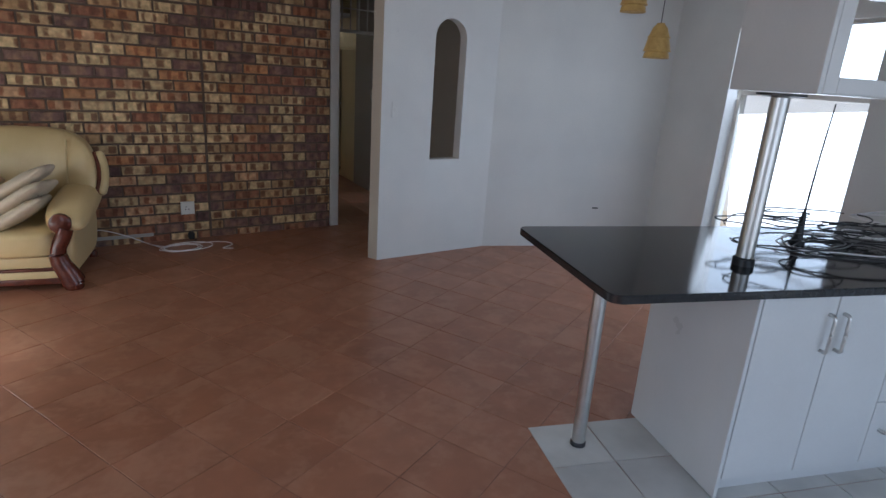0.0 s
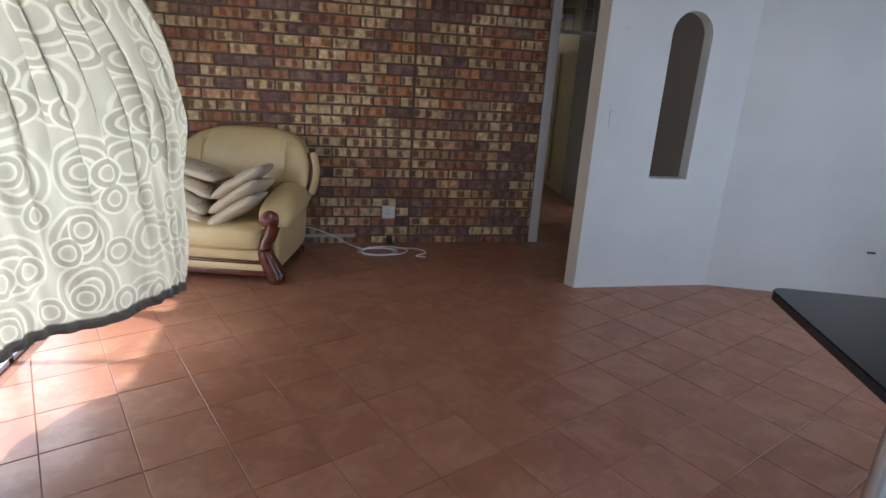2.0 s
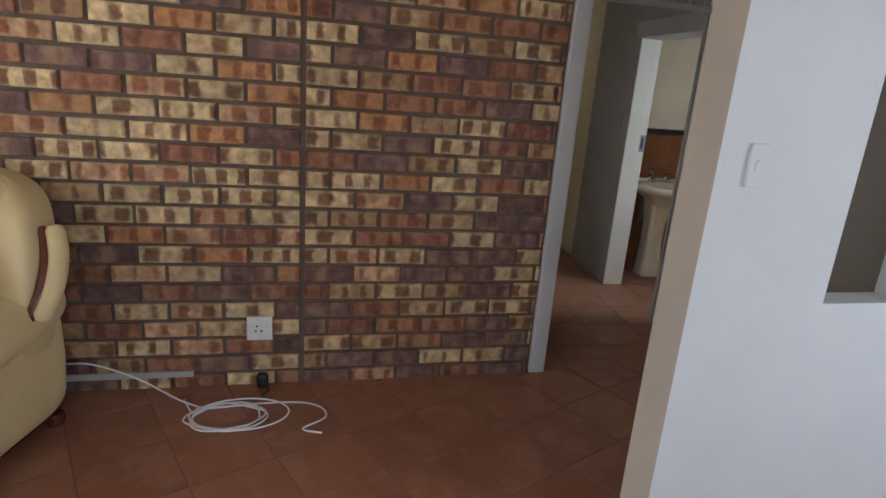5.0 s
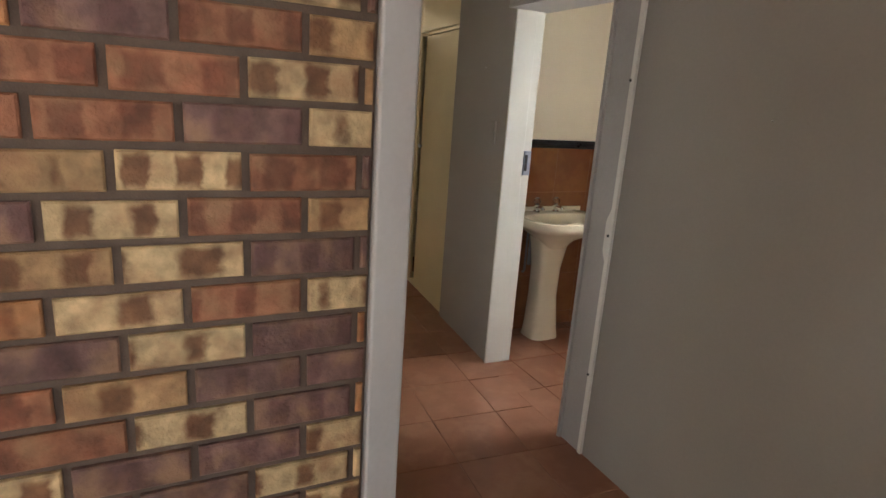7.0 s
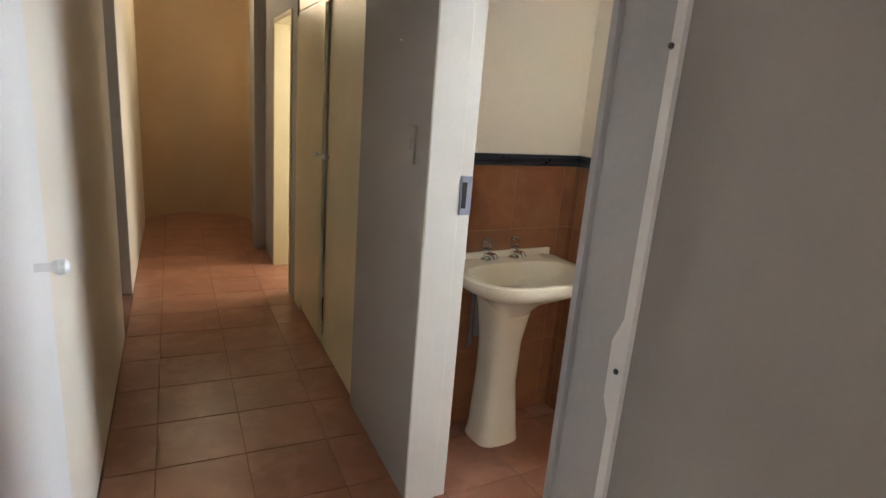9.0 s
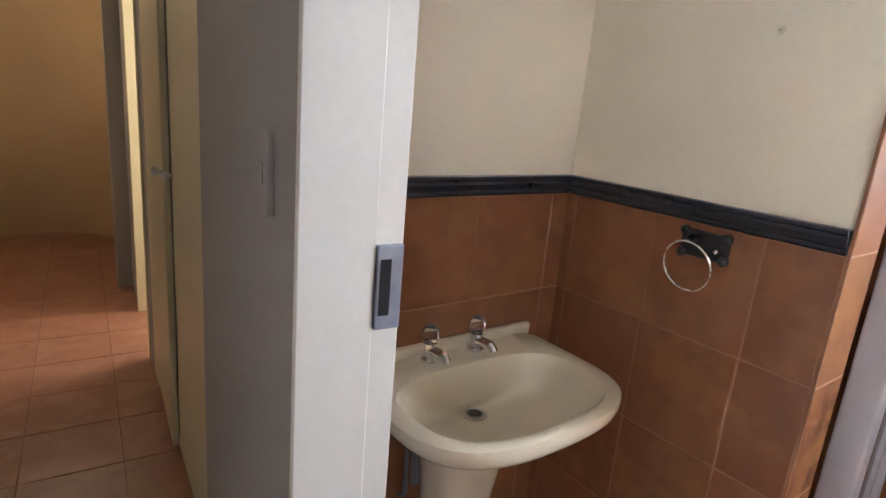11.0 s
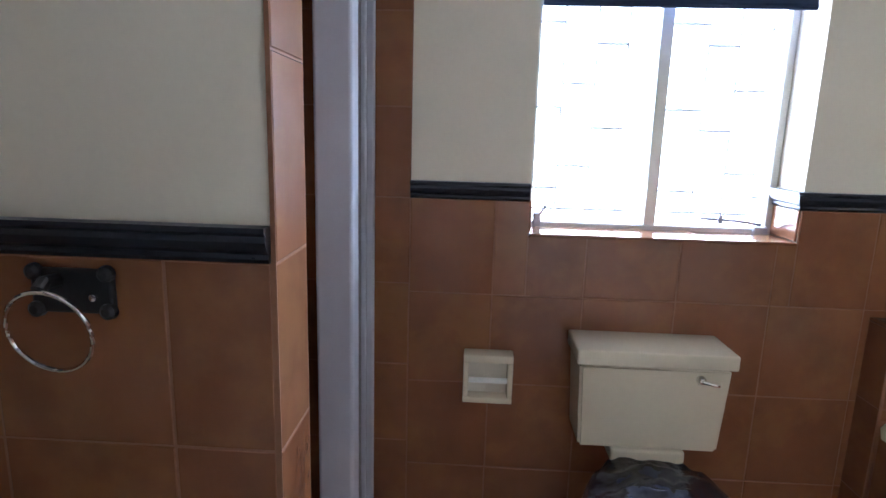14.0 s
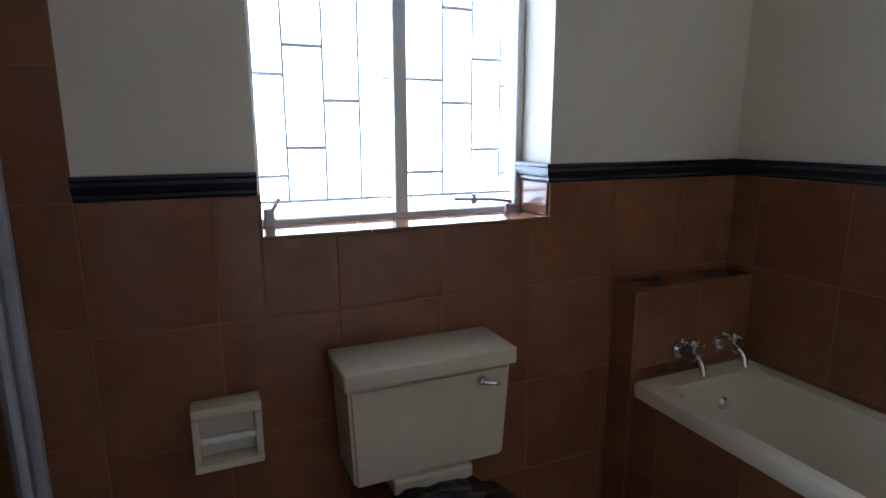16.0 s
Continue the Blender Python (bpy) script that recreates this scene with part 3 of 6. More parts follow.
def hall_jamb():
    """Steel jamb at the end of the brick wall, the frame across the hall and its door folded back."""
    d = thing("door_2", Matrix.Identity(4), "pale grey painted steel jamb at the end of the brick wall", "door frame", "", "structure")
    bm = box(2.302, 2.388, BW - 0.012, BW + 0.07, 0, H, 0.006, 2)
    part("frame_face", bm, mat("pale_grey_gloss", (0.58, 0.575, 0.56), (0.50, 0.495, 0.48), 0.4, 3, 80, 0.08), d)
    part("frame_return", box(2.375, 2.392, BW + 0.068, BW + 0.125, 0, H, 0.004), grey_gloss, d)
    # steel frame across the hall with a barred fanlight over it
    f = thing("door_6", Matrix.Identity(4), "grey painted steel door frame across the hall, with a barred fanlight", "door frame", "", "structure")
    y = 6.005
    part("frame_jamb", box(2.392, 2.436, y - 0.03, y + 0.03, 0, 2.45, 0.004), grey_gloss, f)
    part("frame_stop", box(2.436, 2.448, y - 0.005, y + 0.03, 0, 1.965, 0.002), grey_gloss, f)
    keep = part("strike_plate", box(2.436, 2.439, y - 0.024, y - 0.008, 1.42, 1.56, 0.001), steel, f, "worn steel plate with screw holes")
    for z in (1.44, 1.465, 1.49, 1.54):
        part("screw_hole", box(2.439, 2.4395, y - 0.02, y - 0.012, z - 0.006, z + 0.006), black_plastic, keep)
    part("frame_head", box(2.436, 3.440, y - 0.022, y + 0.022, 1.965, 1.997, 0.003), grey_gloss, f)
    part("frame_top", box(2.436, 3.440, y - 0.022, y + 0.022, 2.42, 2.45, 0.003), grey_gloss, f)
    part("fanlight_rail", box(2.436, 3.440, y - 0.006, y + 0.006, 2.20, 2.212, 0.001), grey_gloss, f)
    for i in range(1, 10):
        part("fanlight_bar", box(2.436 + i * 0.0988 - 0.006, 2.436 + i * 0.0988 + 0.006, y - 0.005, y + 0.005, 1.997, 2.42, 0.001), grey_gloss, f)
    setting("wall_hall_fanlight", box(2.40, 3.44, y - 0.05, y + 0.05, 2.45, H), grey_wall, "grey painted strip of wall over the fanlight")
    leaf = thing("door_3", pose(2.452, y + 0.035, 0, 0, 0, -1.5), "pale painted door folded back along the hall wall", "door", "", "structure")
    part("leaf", box(-0.02, 0.020, 0.0, 0.77, 0.012, 1.955, 0.004), white_gloss, leaf)
    for z in (0.3, 1.70):
        part("hinge", lathe([(0.007, 0), (0.007, 0.1), (0.004, 0.104)], 10, pose(0.022, -0.004, z)), steel, leaf)
    kn = part("handle", tube([(0.020, 0.58, 1.055), (0.055, 0.58, 1.055)], 0.009, 12), chrome, leaf)
    part("knob", lathe([(0.0, -0.004), (0.012, 0.0), (0.017, 0.010), (0.016, 0.022), (0.009, 0.029), (0, 0.031)], 16, pose(0.050, 0.58, 1.055, 0, 90, 0)), white_plastic, kn)


hall_jamb()


def hall_doorway(name, x, y0, y1, h, material, label, side):
    d = thing(name, HALL, label, "door frame", "", "structure")
    t = 0.165
    for y in (y0, y1):
        part("jamb", box(x - 0.01, x + t - 0.01, y - 0.018, y + 0.018, 0, h, 0.003), material, d)
    part("head", box(x - 0.01, x + t - 0.01, y0, y1, h, h + 0.035, 0.003), material, d)


hall_doorway("door_4", 0.0, 2.335, 3.045, 1.885, cream_gloss, "cream painted frame of an open bedroom door", 1)
hall_doorway("door_5", -1.165, 1.765, 2.535, 1.93, white_gloss, "white painted frame of an open study door", -1)


def hall_cupboard():
    c = thing("hall_cupboard", HALL, "cream painted built-in hall cupboard, one door ajar", "cupboard")
    part("frame", box(0.02, 0.07, 0.742, 2.168, 0.0, 0.06), cream_gloss, c)
    part("transom", box(0.008, 0.05, 0.742, 2.168, 1.862, 1.885, 0.003), cream_gloss, c)
    part("upper_door", box(0.008, 0.03, 0.745, 1.455, 1.887, 2.45, 0.003), cream_gloss, c)
    part("upper_door", box(0.008, 0.03, 1.459, 2.165, 1.887, 2.45, 0.003), cream_gloss, c)
    part("cornice_rail", box(0.008, 0.05, 0.742, 2.168, 2.453, H), cream_gloss, c)
    a = part("door", box(0.008, 0.03, 0.745, 1.352, 0.062, 1.858, 0.003), cream_gloss, c)
    knob = [(0.006, 0), (0.006, 0.012), (0.015, 0.018), (0.017, 0.026), (0.010, 0.033), (0, 0.034)]
    part("knob", lathe(knob, 14, pose(0.008, 1.315, 1.10, 0, -90, 0)), white_plastic, a)
    b = part("door", box(0, 0.022, -0.60, 0, 0.062, 1.858, 0.003), cream_gloss, c)
    b.matrix_local = pose(-0.004, 1.985, 0, 0, 0, -1)
    part("knob", lathe(knob, 14, pose(0.0, -0.565, 1.10, 0, -90, 0)), white_plastic, b)
    part("side", box(0.0, 0.03, 1.99, 2.168, 0.0, 1.86, 0.003), cream_gloss, c)
    part("inside", box(0.56, 0.58, 0.745, 2.165, 0.06, 1.86), cream_gloss, c)


hall_cupboard()


def bathroom_window():
    y0, y1, z0, z1 = WIN
    x = WX + 0.16
    w = thing("window_1", Matrix.Identity(4), "white steel bathroom window with burglar bars, wide open to glare", "window", "", "structure")
    f = 0.022
    ym = 5.765
    for n, (a, b, c, d) in (("frame_side", (y0, y0 + f, z0, z1)), ("frame_side", (y1 - f, y1, z0, z1)), ("frame_sill", (y0 + f, y1 - f, z0, z0 + f)),
                            ("frame_head", (y0 + f, y1 - f, z1 - f, z1)), ("mullion", (ym - 0.018, ym + 0.018, z0 + f, z1 - f))):
        part(n, box(x - 0.018, x + 0.018, a, b, c, d, 0.003), white_gloss, w)
    for a, b in ((y0 + f, ym - 0.018), (ym + 0.018, y1 - f)):
        p = part("pane", box(x + 0.004, x + 0.008, a, b, z0 + f, z1 - f), clear_glass, w)
        p.visible_shadow = False
    bar = mat("grey_bar_paint", (0.50, 0.50, 0.50), (0.42, 0.42, 0.42), 0.5, 20, 100, 0.05)
    g = thing("burglar_bars", Matrix.Identity(4), "thin grey welded burglar bars behind the window", "burglar bars")
    xb = x + 0.05
    cols = [y1 - 0.02, 6.046, 5.948, 5.856, 5.79, 5.62, 5.53, 5.44, y0 + 0.02]
    for y in cols[1:4] + cols[5:8]:
        part("upright", tube([(xb, y, 1.148), (xb, y, z1 - 0.01)], 0.0032, 6), bar, g)
    for z in (1.148, z1 - 0.012):
        part("rail", tube([(xb, y0 + 0.004, z), (xb, y1 - 0.004, z)], 0.005, 6), bar, g)
    for a, b, off in ((0, 1, 0.06), (1, 2, 0.13), (2, 3, 0.0), (4, 5, 0.06), (5, 6, 0.0), (6, 7, 0.12), (7, 8, 0.05)):
        z = 1.148 + off + 0.005
        while z < z1 - 0.05:
            if z > 1.2:
                part("rung", tube([(xb, cols[a], z), (xb, cols[b], z)], 0.0052, 6), bar, g)
            z += 0.248
    s = thing("window_stay", Matrix.Identity(4), "small painted casement stay on the window frame", "window stay")
    part("arm", tube([(x - 0.03, 5.62, z0 + 0.05), (x - 0.035, 5.50, z0 + 0.045), (x - 0.03, 5.44, z0 + 0.035)], 0.005, 8), aluminium, s)
    part("peg", lathe([(0.009, 0), (0.006, 0.02), (0.009, 0.026), (0, 0.03)], 10, pose(x - 0.032, 5.56, z0 + 0.035)), aluminium, s)
    part("foot", box(x - 0.04, x - 0.018, 5.42, 5.46, z0 + 0.005, z0 + 0.03, 0.003), aluminium, s)
    c = thing("window_catch", Matrix.Identity(4), "small painted casement catch on the window frame", "window catch")
    part("body", box(x - 0.035, x - 0.018, 6.095, 6.12, z0 + 0.0, z0 + 0.05, 0.004), aluminium, c)
    part("lever", tube([(x - 0.03, 6.10, z0 + 0.045), (x - 0.045, 6.085, z0 + 0.075)], 0.005, 8), aluminium, c)
    b = thing("roller_blind", Matrix.Identity(4), "dark blue fabric blind rolled up at the window's top", "blind")
    part("cloth", box(WX + 0.04, WX + 0.052, y0 + 0.012, y1 - 0.012, 1.730, 1.95), mat("navy_fabric", (0.02, 0.035, 0.09), (0.014, 0.024, 0.06), 0.8, 30, 300, 0.4), b)
    part("roll", tube([(WX + 0.046, y0 + 0.01, 1.975), (WX + 0.046, y1 - 0.01, 1.975)], 0.028, 14), MATS["navy_fabric"], b)
    part("bottom_bar", tube([(WX + 0.046, y0 + 0.012, 1.727), (WX + 0.046, y1 - 0.012, 1.727)], 0.009, 8), MATS["navy_fabric"], b)


bathroom_window()


def kitchen_window():
    """Tall glazed frame in the kitchen wall; local x runs along the wall from the corner."""
    m = Matrix.Translation(CORNER) @ Matrix.Rotation(math.atan2(V1.y, V1.x), 4, "Z")
    w = thing("window_2", m, "tall white framed kitchen window blown out by sunlight", "window", "", "structure")
    a, b, z0, z1, y = 0.855, 2.17, 0.1, 2.12, 0.12
    for n, (p, q, c, d) in (("frame_side", (a, a + 0.045, z0, z1)), ("frame_side", (b - 0.045, b, z0, z1)), ("frame_sill", (a, b, z0, z0 + 0.05)),
                            ("frame_head", (a, b, z1 - 0.05, z1)), ("transom", (a + 0.045, b - 0.045, 1.60, 1.64))):
        part(n, box(p, q, y - 0.02, y + 0.03, c, d, 0.003), white_gloss, w)
    for c, d in ((0.15, 1.60), (1.64, 2.07)):
        p = part("pane", box(a + 0.045, b - 0.045, y, y + 0.004, c, d), clear_glass, w)
        p.visible_shadow = False


kitchen_window()


def patio_door():
    w = thing("window_3", Matrix.Identity(4), "aluminium patio door behind the curtain", "door", "", "structure")
    for y0, y1 in ((2.55, 2.60), (3.41, 3.46), (4.27, 4.32)):
        part("stile", box(-1.30, -1.26, y0, y1, 0.0, 2.12, 0.003), aluminium, w)
    part("head", box(-1.30, -1.26, 2.60, 4.27, 2.07, 2.12, 0.003), aluminium, w)
    part("track", box(-1.30, -1.26, 2.60, 4.27, 0.0, 0.03, 0.003), aluminium, w)


patio_door()
# ---------------------------------------------------------------- bathroom things


def moulding():
    """Navy dado moulding: a shallow stepped profile run along each wall."""
    prof = [(0, 0), (0.008, 0), (0.012, 0.006), (0.010, 0.012), (0.016, 0.018), (0.022, 0.030), (0.020, 0.038), (0.026, 0.043), (0.026, 0.050), (0, 0.050)]
    z0 = DT + 0.0

    def run(name, path, closed_ends=True):
        bm = bmesh.new()
        pts = [Vector((x, y, 0)) for x, y in path]
        rows = []
        for i, p in enumerate(pts):
            d0 = (pts[i] - pts[i - 1]).normalized() if i else None
            d1 = (pts[i + 1] - pts[i]).normalized() if i < len(pts) - 1 else None
            n0 = Vector((d0.y, -d0.x, 0)) if d0 else None
            n1 = Vector((d1.y, -d1.x, 0)) if d1 else None
            n = n0 or n1
            if n0 and n1:
                n = (n0 + n1) / (1 + n0.dot(n1))
            rows.append([bm.verts.new(p + n * a + Vector((0, 0, z0 + b))) for a, b in prof])
        for a, b in zip(rows, rows[1:]):
            for i in range(len(prof)):
                j = (i + 1) % len(prof)
                bm.faces.new((a[i], b[i], b[j], a[j]))
        bm.faces.new(rows[0])
        bm.faces.new(rows[-1])
        return tagged(mesh_object(name, bm, navy), "navy glazed dado moulding above orange wall tiles", "trim", "", "structure")
    run("trim_basin", [(3.642, SY), (PX, SY), (PX, PY + 0.002)])
    run("trim_window", [(WX, 6.482), (WX, WIN[1] + 0.001)])
    run("trim_window_bath", [(WX + 0.14, WIN[0]), (WX, WIN[0]), (WX, BY), (3.66, BY)])


DT = 1.19
moulding()


def ring_of(pts, z):
    return [(x, y, z) for x, y in pts]


def skin(rings, cap_first=False, cap_last=False):
    bm = bmesh.new()
    vs = [[bm.verts.new(p) for p in r] for r in rings]
    n = len(vs[0])
    for a, b in zip(vs, vs[1:]):
        for i in range(n):
            bm.faces.new((a[i], a[(i + 1) % n], b[(i + 1) % n], b[i]))
    if cap_first:
        bm.faces.new(vs[0])
    if cap_last:
        bm.faces.new(vs[-1])
    return bm


def tap(parent_name, m, label):
    """Pillar tap with a faceted clear handle."""
    t = thing(parent_name, m, label, "tap", "chrome taps")
    body = part("body", lathe([(0.024, 0), (0.024, 0.006), (0.015, 0.012), (0.014, 0.03), (0.017, 0.034), (0.017, 0.044), (0.010, 0.05)], 20), chrome, t, "", True)
    part("spout", tube(smooth_line([(0, -0.008, 0.026), (0, -0.035, 0.030), (0, -0.062, 0.030), (0, -0.072, 0.020)], 5), [0.013] * 10 + [0.011] * 6, 12), chrome, t, "", True)
    hd = part("handle", lathe([(0.010, 0.05), (0.020, 0.053), (0.022, 0.066), (0.019, 0.082), (0.014, 0.085)], 8), glass("clear_acrylic", (0.95, 0.93, 0.9), 0.15), t, "clear faceted handle")
    part("cap", lathe([(0.012, 0.085), (0.012, 0.089), (0, 0.090)], 14), black_plastic, hd)
    return t


def basin():
    cx, n = 4.035, 64
    b = thing("pedestal_basin", pose(cx, SY - 0.008, 0), "ivory ceramic pedestal basin against orange tiles", "basin")

    def outline(w, d, back, flat):
        pts = []
        for i in range(n):
            a = 2 * math.pi * i / n
            c, s = math.cos(a), math.sin(a)
            e = 0.62 if s < 0 else flat
            x = w * math.copysign(abs(c) ** 0.72, c)
            y = (d if s < 0 else back) * math.copysign(abs(s) ** e, s)
            pts.append((x, y))
        return pts

    def at(pts, y0, z):
        return [(x, y + y0, z) for x, y in pts]
    yc = -0.2
    rings = [at(outline(0.075, 0.08, 0.09, 0.6), yc + 0.06, 0.60), at(outline(0.12, 0.11, 0.12, 0.5), yc + 0.04, 0.66), at(outline(0.225, 0.19, 0.17, 0.35), yc, 0.725),
             at(outline(0.275, 0.225, 0.197, 0.2), yc, 0.75), at(outline(0.288, 0.235, 0.198, 0.18), yc, 0.765), at(outline(0.294, 0.238, 0.199, 0.18), yc, 0.783),
             at(outline(0.292, 0.237, 0.198, 0.18), yc, 0.797), at(outline(0.286, 0.231, 0.194, 0.18), yc, 0.801),
             at(outline(0.252, 0.192, 0.116, 0.75), yc - 0.02, 0.799), at(outline(0.249, 0.189, 0.113, 0.75), yc - 0.02, 0.798), at(outline(0.243, 0.183, 0.108, 0.8), yc - 0.02, 0.785),
             at(outline(0.212, 0.155, 0.092, 0.85), yc - 0.01, 0.735), at(outline(0.150, 0.100, 0.070, 0.95), yc, 0.705), at(outline(0.06, 0.045, 0.04, 1), yc + 0.04, 0.685),
             at(outline(0.022, 0.022, 0.022, 1), yc + 0.045, 0.683)]
    part("bowl", skin(rings, True, True), ivory, b, "", True)
    bm = box(-0.296, 0.296, -0.022, 0.0, 0.79, 0.825, 0.006, 2)
    part("upstand", bm, ivory, b, "", True)
    part("waste", lathe([(0.030, 0.684), (0.030, 0.688), (0.022, 0.689), (0.016, 0.686), (0, 0.685)], 20, pose(0, yc + 0.045, 0.001)), steel, b, "steel waste ring")
    part("waste_hole", lathe([(0.017, 0.6895), (0.012, 0.690), (0, 0.690)], 16, pose(0, yc + 0.045, 0.001)), black_plastic, b, "dark open waste")
    ped = [at(outline(0.105, 0.085, 0.11, 0.4), -0.135, 0), at(outline(0.095, 0.078, 0.1, 0.4), -0.135, 0.06), at(outline(0.075, 0.062, 0.1, 0.4), -0.13, 0.28),
           at(outline(0.078, 0.065, 0.1, 0.4), -0.13, 0.46), at(outline(0.10, 0.085, 0.1, 0.4), -0.13, 0.60), at(outline(0.115, 0.1, 0.1, 0.4), -0.13, 0.655)]
    part("pedestal", skin(ped, True, True), ivory, b, "", True)
    p = thing("waste_pipe", pose(cx, SY - 0.008, 0), "grey pipes behind the basin's pedestal", "pipe")
    part("supply_pipe", tube([(-0.10, -0.03, 0.70), (-0.10, -0.03, 0.42), (-0.10, -0.012, 0.40)], 0.008, 8), mat("grey_pipe", (0.16, 0.155, 0.15), (0.11, 0.105, 0.10), 0.5), p)
    part("elbow", tube([(-0.085, -0.05, 0.66), (-0.085, -0.05, 0.46)], 0.014, 10), MATS["grey_pipe"], p)
    tap("basin_tap", pose(cx - 0.072, SY - 0.058, 0.80), "chrome tap with a clear handle on the basin")
    tap("basin_tap", pose(cx + 0.072, SY - 0.058, 0.80), "chrome tap with a clear handle on the basin")


basin()


def towel_ring():
    t = thing("towel_ring", pose(PX - 0.008, 6.842, 1.143, 0, 0, -90), "chrome towel ring on a black ornate plate", "towel ring")
    # local: x along the wall towards the shower's end, -y into the room
    pl = box(-0.058, 0.056, -0.012, 0.0, -0.030, 0.032, 0.004, 2)
    pt = part("plate", pl, black_plastic, t)
    for sx in (-1, 1):
        for sz in (-1, 1):
            part("corner_scroll", lathe([(0.012, 0), (0.011, 0.008), (0.006, 0.012), (0, 0.013)], 12, pose(sx * 0.050 - 0.001, -0.008, sz * 0.026 + 0.001, 90, 0, 0)), black_plastic, pt)
    part("boss", tube([(-0.02, -0.01, 0.016), (-0.02, -0.035, 0.018), (-0.02, -0.045, 0.01)], 0.010, 12), black_plastic, t)
    part("stud", lathe([(0.006, 0), (0.005, 0.004), (0, 0.005)], 10, pose(0.03, -0.012, -0.006, 90, 0, 0)), chrome, t)
    c = [(-0.016 + 0.058 * math.cos(a), -0.040 - 0.012 * math.sin(a), -0.048 + 0.058 * math.sin(a)) for a in [2 * math.pi * i / 40 for i in range(40)]]
    part("ring", tube(c, 0.0032, 8, True), chrome, t, "thin bright chrome ring", True)


towel_ring()


def shower_screen():
    s = thing("shower_door", Matrix.Identity(4), "aluminium framed glass shower door, half open", "shower door")
    x0, x1, y = PX + 0.135, WX - 0.01, 6.603
    part("wall_channel", box(x1 - 0.03, x1, y - 0.02, y + 0.02, 0.06, 1.98, 0.003), aluminium, s)
    part("fixed_stile", box(4.915, 4.985, 6.562, 6.645, 0.06, 1.98, 0.008, 3), aluminium, s, "pale anodised stile")
    part("fixed_pane", box(4.985, 5.205, y - 0.004, y + 0.002, 0.06, 1.98), door_glass, s)
    part("moving_stile", box(5.205, 5.226, y - 0.014, y + 0.004, 0.06, 1.98, 0.004, 2), aluminium, s)
    part("seal", box(5.226, 5.232, y - 0.012, y, 0.06, 1.98), mat("grey_rubber", (0.10, 0.10, 0.10), (0.07, 0.07, 0.07), 0.7), s)
    part("head_rail", box(x0, x1, y - 0.04, y + 0.03, 1.98, 2.02, 0.003), aluminium, s)
    part("sill_rail", box(x0, x1, y - 0.04, y + 0.03, 0.0, 0.06, 0.003), aluminium, s)
    part("pane", box(5.233, x1 - 0.03, y - 0.003, y + 0.003, 0.06, 1.98), door_glass, s)


shower_screen()


def toilet():
    t = thing("toilet", pose(WX - 0.008, 5.804, 0, 0, 0, 90), "ivory ceramic toilet, its seat wrapped in black plastic", "toilet")
    # local: -y ... the wall is at y=0 and the room at +y after the turn: x runs along -y of the room
    w = 0.200
    bm = bmesh.new()
    lo, hi = [(-w + 0.012, 0.0), (w - 0.012, 0.0), (w - 0.012, 0.150), (-w + 0.012, 0.150)], [(-w, 0.0), (w, 0.0), (w, 0.158), (-w, 0.158)]
    vs = [bm.verts.new((x, y, 0.536)) for x, y in lo] + [bm.verts.new((x, y, 0.778)) for x, y in hi]
    for f in ((0, 1, 2, 3), (4, 7, 6, 5), (0, 4, 5, 1), (1, 5, 6, 2), (2, 6, 7, 3), (3, 7, 4, 0)):
        bm.faces.new([vs[i] for i in f])
    bmesh.ops.bevel(bm, geom=list(bm.edges), offset=0.008, segments=3, affect="EDGES")
    tank = part("cistern", bm, ivory, t, "", True)
    lid = box(-w - 0.010, w + 0.010, 0.0, 0.170, 0.780, 0.822, 0.006, 3)
    part("lid", lid, ivory, t, "", True)
    lv = part("flush_lever", lathe([(0.013, 0), (0.013, 0.008), (0.008, 0.016), (0, 0.018)], 14, pose(-0.118, 0.158, 0.750, -90, 0, 0)), chrome, t, "", True)
    part("arm", tube([(-0.118, 0.173, 0.750), (-0.145, 0.179, 0.745), (-0.160, 0.179, 0.742)], [0.006, 0.005, 0.004], 8), chrome, lv, "", True)
    part("bracket", box(-0.10, 0.10, 0.02, 0.16, 0.500, 0.537, 0.006, 2), ivory, t)
    n = 40

    def oval(a, b, yc, z):
        return [(a * math.cos(2 * math.pi * i / n), yc + b * math.sin(2 * math.pi * i / n), z) for i in range(n)]
    part("pan", skin([oval(0.10, 0.16, 0.26, 0.0), oval(0.095, 0.15, 0.25, 0.12), oval(0.12, 0.19, 0.30, 0.28), oval(0.175, 0.235, 0.36, 0.405), oval(0.185, 0.245, 0.37, 0.445)], True, True), ivory, t, "", True)
    part("flush_pipe", tube([(0, 0.06, 0.52), (0, 0.06, 0.40)], 0.025, 12), ivory, t)


toilet()


